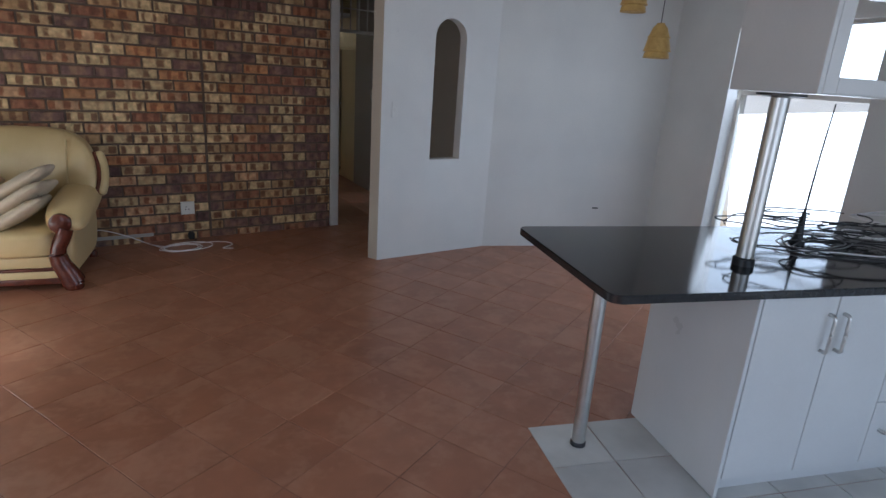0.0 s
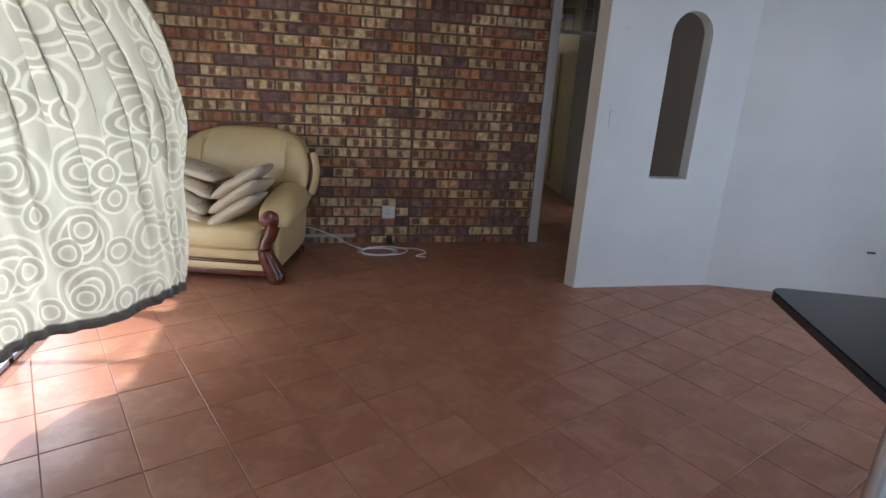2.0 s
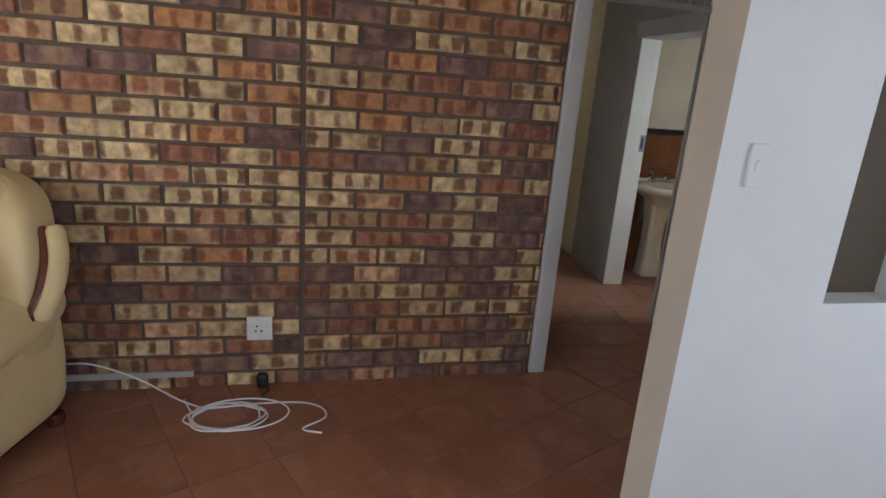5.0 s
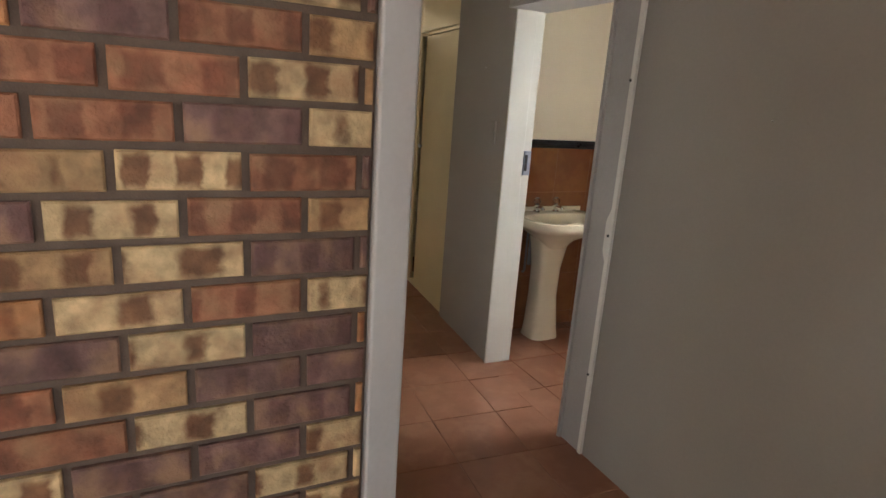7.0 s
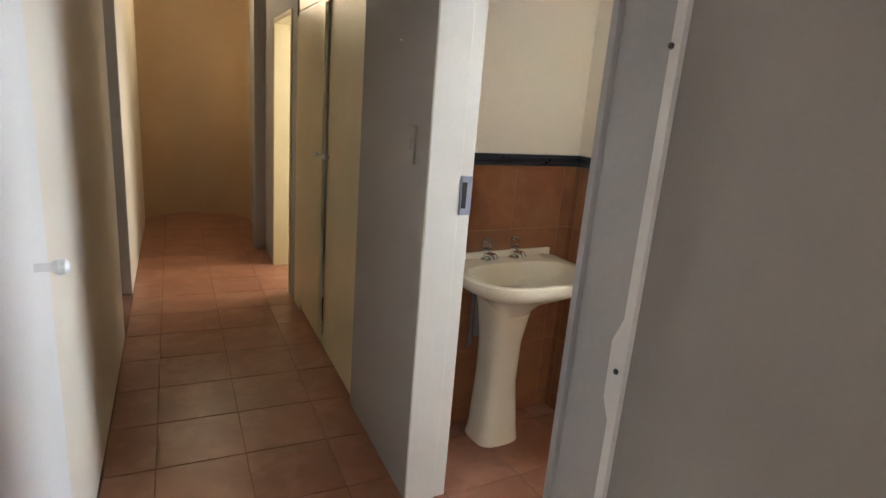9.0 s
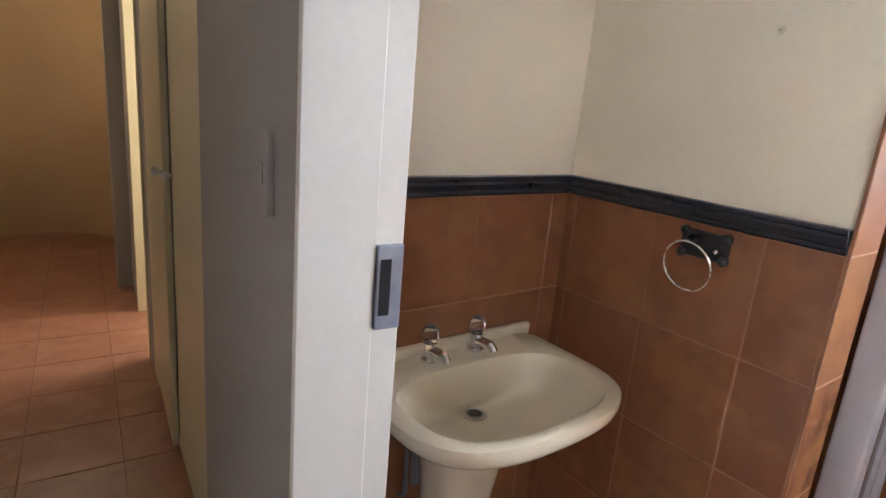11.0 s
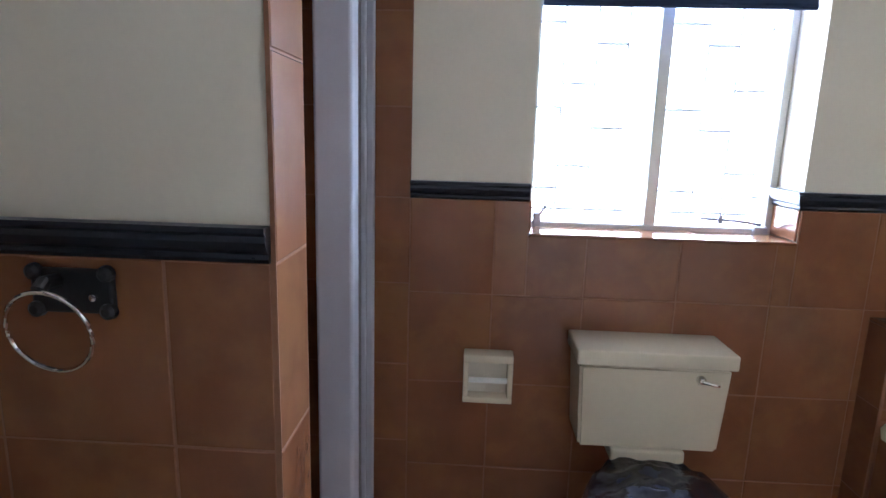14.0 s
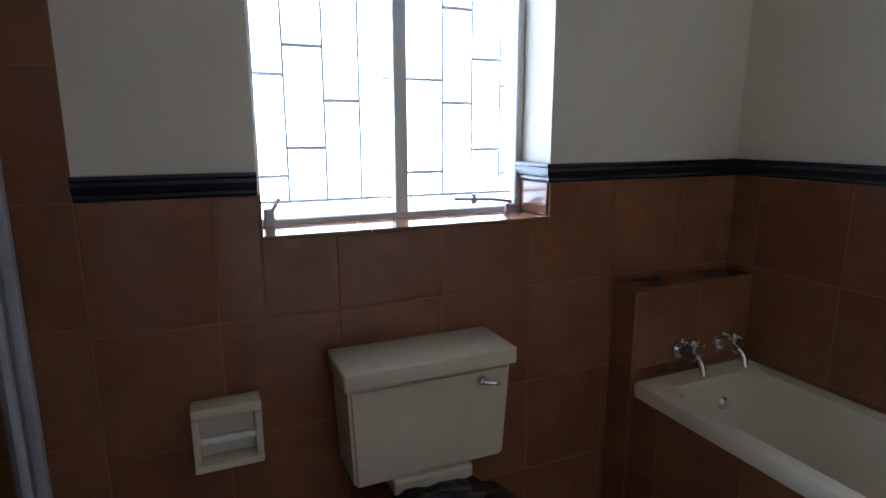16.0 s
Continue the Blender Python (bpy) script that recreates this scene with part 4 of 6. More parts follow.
def plastic_wrap():
    """Creased black plastic over the seat."""
    bm = bmesh.new()
    n, k = 44, 16
    rows = []
    for j in range(k):
        r = j / (k - 1)
        row = []
        for i in range(n):
            a = 2 * math.pi * i / n
            x, y = 0.198 * math.cos(a) * (0.05 + 0.95 * r), 0.36 + 0.26 * math.sin(a) * (0.05 + 0.95 * r)
            z = 0.488 + 0.06 * max(0.0, 1 - r ** 2) * (1.0 if y < 0.5 else 0.8) - (0.03 if j == k - 1 else 0.0)
            q = Vector((x * 13, y * 22, 0.3))
            z += 0.020 * noise.noise(q) + 0.010 * noise.noise(q * 2.7)
            row.append(bm.verts.new((x, y, z)))
        rows.append(row)
    for a, b in zip(rows, rows[1:]):
        for i in range(n):
            bm.faces.new((a[i], a[(i + 1) % n], b[(i + 1) % n], b[i]))
    bm.faces.new(rows[0])
    bm.faces.new(rows[-1])
    m = mat("black_polythene", (0.02, 0.02, 0.03), (0.012, 0.012, 0.02), 0.16, 24, 90, 0.5)
    ob = mesh_object("plastic_wrap", bm, m, None, "", True)
    ob.matrix_world = pose(WX - 0.008, 5.81, 0, 0, 0, 90)
    tagged(ob, "crumpled shiny black plastic over the toilet seat", "plastic wrap")


plastic_wrap()


def roll_holder():
    h = thing("roll_holder", pose(WX - 0.008, 6.243, 0.675, 0, 0, -90), "ivory ceramic toilet roll holder on orange tiles", "roll holder")
    w, t = 0.072, 0.012
    bm = bmesh.new()
    for x0, x1, z0, z1 in ((-w, w, 0.05, 0.074), (-w, w, -0.074, -0.056), (-w, -w + 0.016, -0.056, 0.05), (w - 0.016, w, -0.056, 0.05)):
        box(x0, x1, -0.055, 0.0, z0, z1, 0.004, 2, bm=bm)
    part("surround", bm, ivory, h, "", True)
    part("recess", box(-w + 0.012, w - 0.012, -0.012, 0.0, -0.06, 0.054), mat("ivory_shaded", (0.70, 0.64, 0.51), (0.64, 0.58, 0.46), 0.25), h)
    part("spindle", tube([(-w + 0.014, -0.044, -0.006), (w - 0.014, -0.044, -0.006)], 0.008, 12), white_plastic, h, "white plastic spindle")


roll_holder()


def bath():
    b = thing("bath", Matrix.Identity(4), "ivory bathtub built in with orange tiles", "bathtub")
    x0, x1, y0, y1, z = 3.70, WX - 0.105, BY + 0.01, 5.172, 0.625
    n = 48

    def rr(inset, depth, rad):
        ax, bx, ay, by = x0 + inset, x1 - inset, y0 + inset * 0.7, y1 - inset * 0.7
        pts = []
        for (cx, cy), a0 in (((bx - rad, by - rad), 0), ((ax + rad, by - rad), 90), ((ax + rad, ay + rad), 180), ((bx - rad, ay + rad), 270)):
            for i in range(12):
                a = radians(a0 + 90 * i / 11)
                pts.append((cx + rad * math.cos(a), cy + rad * math.sin(a), z + depth))
        return pts
    rings = [rr(0.004, -0.04, 0.02), rr(0.0, -0.012, 0.02), rr(0.006, 0.0, 0.02), rr(0.075, 0.0, 0.06), rr(0.085, -0.012, 0.07), rr(0.11, -0.30, 0.09), rr(0.15, -0.38, 0.08)]
    part("tub", skin(rings, False, True), ivory, b, "", True)
    part("overflow", lathe([(0.0, 0.012), (0.014, 0.011), (0.019, 0.006), (0.021, 0)], 18, pose(x1 - 0.088, 4.905, 0.545, 0, -90, 0)), chrome, b, "round chrome overflow", True)
    part("waste", lathe([(0.024, 0), (0.022, 0.004), (0, 0.004)], 18, pose(x1 - 0.25, 4.93, z - 0.379)), chrome, b)
    w = setting("bath_panel", box(x0, x1 + 0.0, y1 - 0.05, y1 - 0.018, -0.01, z - 0.042), wall_grout, "orange tiled panel along the bath", "panel")
    wall_tiles(w, pose(x0, y1 - 0.018, 0, 0, 0, 0) @ pose(x1 - x0, 0, 0, 0, 0, 180), x1 - x0, DT, z - 0.042, start=0.1)
    lg = setting("tap_ledge", box(WX - 0.095, WX - 0.012, BY, 5.165, 0.0, 0.885), wall_grout, "tiled box ledge behind the bath taps", "ledge")
    wall_tiles(lg, pose(WX - 0.095, 5.165, 0, 0, 0, -90), 5.165 - BY, 0.66, 0.885, z + 0.001, start=0.5)
    wall_tiles(lg, pose(WX - 0.005, 5.165, 0, 0, 0, 180), 0.097, 0.66, 0.885, 0.0, start=0.5)
    tagged(mesh_object("trim_ledge", box(WX - 0.105, WX - 0.008, BY, 5.175, 0.8855, 0.896, 0.003), bath_tile_mat), "orange tile on the bath ledge", "trim", "", "structure")
    tagged(mesh_object("soap_plug", lathe([(0.016, 0), (0.018, 0.01), (0.010, 0.016), (0, 0.017)], 16, pose(WX - 0.05, 5.05, 0.896)), black_plastic, None, "", True), "small black plug on the tiled ledge", "plug")
    for y in (5.0, 4.835):
        t = thing("bath_tap", pose(WX - 0.103, y, 0.695, 0, 0, -90), "chrome bath tap over the tub", "tap", "chrome bath taps")
        part("flange", lathe([(0.026, 0), (0.024, 0.008), (0.014, 0.012)], 18, pose(0, 0, 0, 90, 0, 0)), chrome, t, "", True)
        part("body", tube([(0, -0.006, 0), (0, -0.05, 0.0), (0, -0.075, -0.004)], 0.014, 12), chrome, t, "", True)
        part("spout", tube(smooth_line([(0, -0.07, -0.002), (0, -0.088, -0.018), (0, -0.096, -0.045)], 4), 0.011, 10), chrome, t, "", True)
        hd = part("handle", lathe([(0.008, 0), (0.008, 0.016), (0.013, 0.020), (0.013, 0.032), (0.008, 0.037), (0, 0.038)], 14, pose(0, -0.052, 0.008)), chrome, t, "", True)
        for a in (20, 110, 200, 290):
            c, d = math.cos(radians(a)), math.sin(radians(a))
            part("spoke", tube([(c * 0.010, -0.052 + d * 0.010, 0.034), (c * 0.024, -0.052 + d * 0.024, 0.035), (c * 0.031, -0.052 + d * 0.031, 0.035)], [0.005, 0.005, 0.0075], 8), chrome, hd, "", True)


# ---------------------------------------------------------------- living room things


def superquad(a, b, c, e1=0.5, e2=0.5, n=32, k=16, m=None):
    """A padded block: superquadric with half sizes a, b, c."""
    def p(v, e):
        return math.copysign(abs(v) ** e, v)
    rings = []
    for j in range(1, k):
        v = -math.pi / 2 + math.pi * j / k
        rings.append([(a * p(math.cos(v), e1) * p(math.cos(2 * math.pi * i / n), e2), b * p(math.cos(v), e1) * p(math.sin(2 * math.pi * i / n), e2), c * p(math.sin(v), e1)) for i in range(n)])
    bm = skin(rings, True, True)
    if m is not None:
        bmesh.ops.transform(bm, matrix=m, verts=bm.verts)
    return bm


def armchair():
    ch = thing("armchair", pose(-0.335, 5.0, 0, 0, 0, -14), "cream leather armchair with dark carved wood trim", "armchair")
    # local: front is -y, right arm is +x
    part("seat", superquad(0.36, 0.41, 0.10, 0.38, 0.28, 40, 18, pose(0, -0.08, 0.335)), leather, ch, "", True)
    bm = superquad(0.53, 0.135, 0.375, 0.55, 0.5, 64, 30)
    for v in bm.verts:
        v.co.y += 0.09 * (v.co.z / 0.365) ** 2 * (1 if v.co.z > 0 else 0.4) - 0.15 * (abs(v.co.x) / 0.53) ** 2.5
        v.co.z -= 0.06 * (abs(v.co.x) / 0.53) ** 3 * (1 if v.co.z > 0 else 0)
        crease = math.exp(-((abs(v.co.x) - 0.335) / 0.018) ** 2)
        v.co.y += 0.018 * crease
        v.co.z -= 0.012 * crease * max(0.0, v.co.z / 0.365)
    bmesh.ops.transform(bm, matrix=pose(0, 0.33, 0.665, -6, 0, 0), verts=bm.verts)
    fronts = {}
    for sd in (-1, 1):
        for z in (0.47, 0.58, 0.69, 0.80, 0.89, 0.955):
            near = [v.co for v in bm.verts if abs(v.co.x - sd * 0.335) < 0.05 and abs(v.co.z - z) < 0.05]
            fronts[sd, z] = min(q.y for q in near) if near else 0.3
    back = part("backrest", bm, leather, ch, "", True)
    for s in (-1, 1):
        seam = smooth_line([(s * 0.335, fronts[s, z] + 0.010, z) for z in (0.47, 0.58, 0.69, 0.80, 0.89, 0.955)], 6)
        part("piping", tube(seam, 0.007, 6), leather, back)
        arm = superquad(0.138, 0.39, 0.102, 0.8, 0.45, 40, 22)
        for v in arm.verts:
            v.co.z += 0.03 * (v.co.y / 0.37) - 0.035 * max(0.0, -v.co.y / 0.37) ** 3
            v.co.x += s * 0.03 * (1 - (v.co.y / 0.37)) * 0.4
        bmesh.ops.transform(arm, matrix=pose(s * 0.40, -0.03, 0.53), verts=arm.verts)
        part("armrest", arm, leather, ch, "", True)
        side = superquad(0.075, 0.385, 0.235, 0.28, 0.25, 30, 18)
        for v in side.verts:
            if v.co.z < 0:
                v.co.x -= s * 0.03 * (v.co.z / 0.235) ** 2
        bmesh.ops.transform(side, matrix=pose(s * 0.385, 0.0, 0.295), verts=side.verts)
        part("side_panel", side, leather, ch, "", True)
        # carved front: scroll, waist and foot
        sc = lathe([(0.0, -0.030), (0.030, -0.028), (0.038, -0.014), (0.056, -0.010), (0.070, 0.004), (0.068, 0.03), (0.052, 0.04)], 28, pose(s * 0.40, -0.395, 0.475, 90, 0, 0))
        scroll = part("carved_scroll", sc, wood, ch, "glossy dark wood scroll", True)
        part("rosette", lathe([(0.020, 0), (0.019, 0.008), (0.010, 0.014), (0, 0.015)], 14, pose(s * 0.40, -0.420, 0.475, 90, 0, 0)), wood, scroll, "", True)
        ln = smooth_line([(s * 0.425, -0.405, 0.44), (s * 0.40, -0.412, 0.37), (s * 0.365, -0.412, 0.29), (s * 0.37, -0.410, 0.20), (s * 0.405, -0.405, 0.12), (s * 0.43, -0.40, 0.05)], 5)
        part("carved_post", tube(ln, [0.050 + 0.028 * max(0.0, i / 25 - 0.35) / 0.65 for i in range(26)], 12), wood, ch, "", True)
        part("foot", lathe([(0.055, 0.0), (0.062, 0.012), (0.060, 0.03), (0.066, 0.04), (0.062, 0.052), (0.045, 0.058)], 20, pose(s * 0.43, -0.395, 0)), wood, ch, "", True)
        part("back_foot", lathe([(0.03, 0), (0.035, 0.03), (0.03, 0.05)], 14, pose(s * 0.40, 0.34, 0)), wood, ch, "", True)
        rail = smooth_line([(s * 0.525, 0.10, 0.56), (s * 0.543, 0.155, 0.66), (s * 0.538, 0.205, 0.76), (s * 0.505, 0.25, 0.865)], 6)
        wing = [(x + s * 0.030, y + 0.020, z) for x, y, z in rail]
        part("wing", tube(wing, [0.020] + [0.034] * (len(wing) - 2) + [0.022], 12), leather, ch, "", True)
        part("wood_rail", tube(rail, [0.016] + [0.02] * (len(rail) - 2) + [0.012], 8), wood, ch, "dark wood strip along the wing", True)
    part("front_band", superquad(0.365, 0.05, 0.045, 0.4, 0.2, 36, 12, pose(0, -0.375, 0.205)), leather, ch, "", True)
    for z, h in ((0.152, 0.012), (0.068, 0.022)):
        part("wood_moulding", box(-0.37, 0.37, -0.43, -0.36, z - h, z + h, 0.009, 3), wood, ch, "", True)
    part("apron", superquad(0.365, 0.04, 0.032, 0.4, 0.2, 36, 10, pose(0, -0.385, 0.113)), leather, ch, "", True)
    part("base_frame", box(-0.42, 0.42, -0.36, 0.36, 0.05, 0.25, 0.02, 2), wood, ch)


def cushion_mat():
    m = mat("beige_damask", (0.60, 0.51, 0.385), (0.52, 0.435, 0.32), 0.85, 26, 400, 0.4)
    n, l = m.node_tree.nodes, m.node_tree.links
    b = n["Principled BSDF"]
    old = b.inputs["Base Color"].links[0].from_socket
    tc = n.new("ShaderNodeTexCoord")
    vo = n.new("ShaderNodeTexVoronoi")
    vo.feature, vo.inputs["Scale"].default_value = "DISTANCE_TO_EDGE", 16
    l.new(tc.outputs["Object"], vo.inputs["Vector"])
    mask = n.new("ShaderNodeTexNoise")
    mask.inputs["Scale"].default_value = 9
    l.new(tc.outputs["Object"], mask.inputs["Vector"])
    r1, r2 = n.new("ShaderNodeMapRange"), n.new("ShaderNodeMapRange")
    r1.inputs["From Min"].default_value, r1.inputs["From Max"].default_value = 0.05, 0.02
    r2.inputs["From Min"].default_value, r2.inputs["From Max"].default_value = 0.60, 0.66
    l.new(vo.outputs["Distance"], r1.inputs["Value"])
    l.new(mask.outputs["Fac"], r2.inputs["Value"])
    mu = n.new("ShaderNodeMath")
    mu.operation = "MULTIPLY"
    l.new(r1.outputs[0], mu.inputs[0])
    l.new(r2.outputs[0], mu.inputs[1])
    mix = n.new("ShaderNodeMix")
    mix.data_type = "RGBA"
    mix.inputs["B"].default_value = (0.13, 0.06, 0.04, 1)
    l.new(mu.outputs[0], mix.inputs["Factor"])
    l.new(old, mix.inputs["A"])
    l.new(mix.outputs["Result"], b.inputs["Base Color"])
    return m


def cushions():
    cm = cushion_mat()
    base_m = pose(-0.335, 5.0, 0, 0, 0, -14)
    spots = ((-0.27, -0.23, 0.485, 30, 0.225), (-0.275, -0.19, 0.575, 32, 0.23), (-0.275, -0.14, 0.665, 29, 0.235), (-0.24, -0.09, 0.745, 12, 0.235),
             (0.105, -0.24, 0.495, -33, 0.235), (0.125, -0.19, 0.592, -35, 0.24), (0.115, -0.13, 0.690, -33, 0.24))
    for i, (x, y, z, tilt, w) in enumerate(spots):
        bm = superquad(w, 0.20, 0.054, 1.0, 0.42, 44, 16)
        for v in bm.verts:
            r = max(abs(v.co.x) / w, abs(v.co.y) / 0.20)
            v.co.x *= 1 - 0.10 * (1 - (abs(v.co.y) / 0.20)) * (abs(v.co.x) / w) ** 2
            v.co.y *= 1 - 0.10 * (1 - (abs(v.co.x) / w)) * (abs(v.co.y) / 0.2) ** 2
            v.co.z += 0.008 * noise.noise(v.co * 9 + Vector((i, 0, 0)))
        ob = mesh_object("cushion", bm, cm, None, "", True)
        ob.matrix_world = base_m @ pose(x, y, z, -6, tilt, 5 * (-1) ** i)
        tagged(ob, "beige patterned scatter cushion piled on the armchair", "cushion", "cushions on the armchair")


armchair()
cushions()


def curtain_mat():
    m = bpy.data.materials.new("circle_pattern_voile")
    m.use_nodes = True
    n, l = m.node_tree.nodes, m.node_tree.links
    n.remove(n["Principled BSDF"])
    out = n["Material Output"]
    uv = n.new("ShaderNodeUVMap")
    uv.uv_map = "UVMap"

    def rings(scale, seed, profile):
        mp = n.new("ShaderNodeMapping")
        mp.inputs["Location"].default_value = (seed, seed * 1.7, 0)
        l.new(uv.outputs["UV"], mp.inputs["Vector"])
        vo = n.new("ShaderNodeTexVoronoi")
        vo.voronoi_dimensions = "2D"
        vo.inputs["Scale"].default_value, vo.inputs["Randomness"].default_value = scale, 0.62
        l.new(mp.outputs["Vector"], vo.inputs["Vector"])
        cr, inside = n.new("ShaderNodeValToRGB"), n.new("ShaderNodeMapRange")
        e = cr.color_ramp.elements
        e[0].position, e[0].color = 0.0, (0.42, 0.42, 0.42, 1)
        e[1].position, e[1].color = 1.0, (0.62, 0.62, 0.62, 1)
        for p, c in profile:
            x = e.new(p)
            x.color = (c, c, c, 1)
        l.new(vo.outputs["Distance"], cr.inputs["Fac"])
        inside.inputs["From Min"].default_value, inside.inputs["From Max"].default_value = profile[-1][0], profile[-1][0] - 0.02
        l.new(vo.outputs["Distance"], inside.inputs["Value"])
        return cr.outputs["Color"], inside.outputs[0]
    big, _ = rings(3.0, 0.0, ((0.15, 0.5), (0.17, 0.95), (0.20, 0.95), (0.215, 0.30), (0.30, 0.38), (0.315, 0.95), (0.345, 0.9), (0.36, 0.42), (0.43, 0.48), (0.445, 1.0), (0.475, 0.95), (0.49, 0.62)))
    small, where = rings(4.6, 3.3, ((0.13, 0.5), (0.145, 0.9), (0.185, 0.9), (0.20, 0.25), (0.29, 0.35), (0.31, 1.0), (0.345, 1.0), (0.36, 0.6)))
    mix = n.new("ShaderNodeMix")
    mix.data_type, mix.blend_type = "RGBA", "MIX"
    l.new(where, mix.inputs["Factor"])
    l.new(big, mix.inputs["A"])
    l.new(small, mix.inputs["B"])
    sep = n.new("ShaderNodeSeparateXYZ")
    l.new(uv.outputs["UV"], sep.inputs[0])
    col = n.new("ShaderNodeMix")
    col.data_type = "RGBA"
    col.inputs["A"].default_value, col.inputs["B"].default_value = (0.52, 0.50, 0.43, 1), (0.84, 0.815, 0.73, 1)
    l.new(mix.outputs["Result"], col.inputs["Factor"])
    hem = n.new("ShaderNodeMapRange")
    hem.inputs["From Min"].default_value, hem.inputs["From Max"].default_value = 0.050, 0.062
    hem.inputs["To Min"].default_value, hem.inputs["To Max"].default_value = 0.80, 0.0
    l.new(sep.outputs["Y"], hem.inputs["Value"])
    hm = n.new("ShaderNodeMix")
    hm.data_type = "RGBA"
    hm.inputs["B"].default_value = (0.10, 0.10, 0.10, 1)
    l.new(hem.outputs[0], hm.inputs["Factor"])
    l.new(col.outputs["Result"], hm.inputs["A"])
    di, tr = n.new("ShaderNodeBsdfDiffuse"), n.new("ShaderNodeBsdfTranslucent")
    l.new(hm.outputs["Result"], di.inputs["Color"])
    l.new(hm.outputs["Result"], tr.inputs["Color"])
    ms = n.new("ShaderNodeMixShader")
    ms.inputs["Fac"].default_value = 0.6
    l.new(di.outputs[0], ms.inputs[1])
    l.new(tr.outputs[0], ms.inputs[2])
    l.new(ms.outputs[0], out.inputs["Surface"])
    return m


def curtain():
    """A drop of voile that the draught lifts into the room."""
    top = smooth_line([(-1.08, 2.20, 0), (-1.02, 2.70, 0), (-0.81, 3.06, 0), (-0.50, 3.42, 0), (-0.44, 3.74, 0), (-1.06, 4.08, 0)], 40)
    hem = smooth_line([(-1.12, 2.20, 0), (-1.02, 2.75, 0), (-0.79, 3.08, 0), (-0.50, 3.42, 0), (-0.45, 3.70, 0), (-1.05, 4.02, 0)], 40)
    bm = bmesh.new()
    uvl = bm.loops.layers.uv.new("UVMap")
    k, cols, rows = 50, 460, []
    # pleats that lap over: where along the drop, how far down, how wide
    pleats = ((0.10, 0.25, 1.0), (0.18, 0.12, 1.2), (0.245, 0.24, 0.9), (0.30, 0.08, 1.25), (0.352, 0.2, 0.9), (0.40, 0.04, 1.2), (0.45, 0.16, 1.0), (0.495, 0.02, 1.1), (0.54, 0.14, 1.0), (0.59, 0.05, 1.0), (0.66, 0.2, 1.0), (0.76, 0.2, 1.0))

    def along(line, u):
        x = min(max(u, 0.0), 0.9999) * (len(line) - 1)
        i = int(x)
        return line[i].lerp(line[i + 1], x - i)
    for j in range(k + 1):
        t = j / k
        row = []
        for i in range(cols + 1):
            s = i / cols
            u, out = s, 0.0
            for c, end, w in pleats:
                up = min(1.0, max(0.0, (t - end) / 0.5))
                up = up * up * (3 - 2 * up)
                x = (s - c - 0.09 * (1 - t)) / (0.014 * w)
                if abs(x) < 3.2:
                    u -= 0.021 * w * up * x * math.exp(-x * x)
                    out += 0.034 * up * math.exp(-x * x / 2)
            zb = 0.33 + 0.012 * math.sin(s * 23)
            if t < 0.42:
                p = along(hem, u).lerp(along(top, u), (t / 0.42) ** 0.9)
            else:
                rail = Vector((-1.09, 2.2 + 1.88 * u, 0))
                p = along(top, u).lerp(rail, ((t - 0.42) / 0.58) ** 1.9)
            d = (along(top, u + 0.01) - along(top, u - 0.01)).normalized()
            wave = (0.012 + 0.024 * t) * noise.noise(Vector((s * 26, t * 3, 1.5))) + 0.007 * noise.noise(Vector((s * 60, t * 16, 4.0))) + 0.010 * math.sin(s * 33 + 2 * t) + 0.016 * math.sin(s * 13 + 5.5 * t + 1.0) + 0.013 * math.sin(s * 57 + 9 * t) * t + 0.010 * math.sin(s * 95 + 21 * t + 3 * math.sin(s * 20))
            p = p + Vector((d.y, -d.x, 0)) * (wave + out)
            row.append((bm.verts.new((p.x, p.y, zb + (2.38 - zb) * t)), s * 2.6, t * 2.1))
        rows.append(row)
    for a, b in zip(rows, rows[1:]):
        for i in range(len(a) - 1):
            f = bm.faces.new((a[i][0], a[i + 1][0], b[i + 1][0], b[i][0]))
            for lp, q in zip(f.loops, (a[i], a[i + 1], b[i + 1], b[i])):
                lp[uvl].uv = (q[1], q[2])
    ob = mesh_object("curtain", bm, curtain_mat(), None, "", True)
    sol = ob.modifiers.new("thick", "SOLIDIFY")
    sol.thickness = 0.0008
    tagged(ob, "cream voile curtain with grey circles, billowing at the patio door", "curtain")
    r = thing("curtain_rail", Matrix.Identity(4), "white curtain rail above the patio door", "curtain rail")
    part("rail", tube([(-1.10, -0.3, 2.40), (-1.10, 4.75, 2.40)], 0.014, 10), white_gloss, r)
    for y in (-0.2, 2.0, 4.7):
        part("bracket", box(-1.2, -1.09, y - 0.012, y + 0.012, 2.39, 2.41), white_gloss, r)


curtain()


def socket_plate(name, m, w, h, label, toggle=True, gang=1):
    s = thing(name, m, label, "socket" if gang > 1 else "switch")
    pl = part("plate", box(-w / 2, w / 2, -0.011, 0.0, -h / 2, h / 2, 0.003, 2), white_plastic, s)
    if gang > 1:
        for x, z in ((-0.012, 0.012), (0.008, -0.012), (-0.018, -0.012)):
            part("pin_hole", lathe([(0.005, 0), (0.005, 0.001), (0, 0.001)], 10, pose(x, -0.011, z, 90, 0, 0)), black_plastic, pl)
        part("rocker", box(0.020, 0.036, -0.014, -0.011, 0.005, 0.03, 0.001), white_plastic, s)
    else:
        part("rocker", box(-0.008, 0.008, -0.015, -0.011, -0.017, 0.017, 0.002), white_plastic, s)
    return s


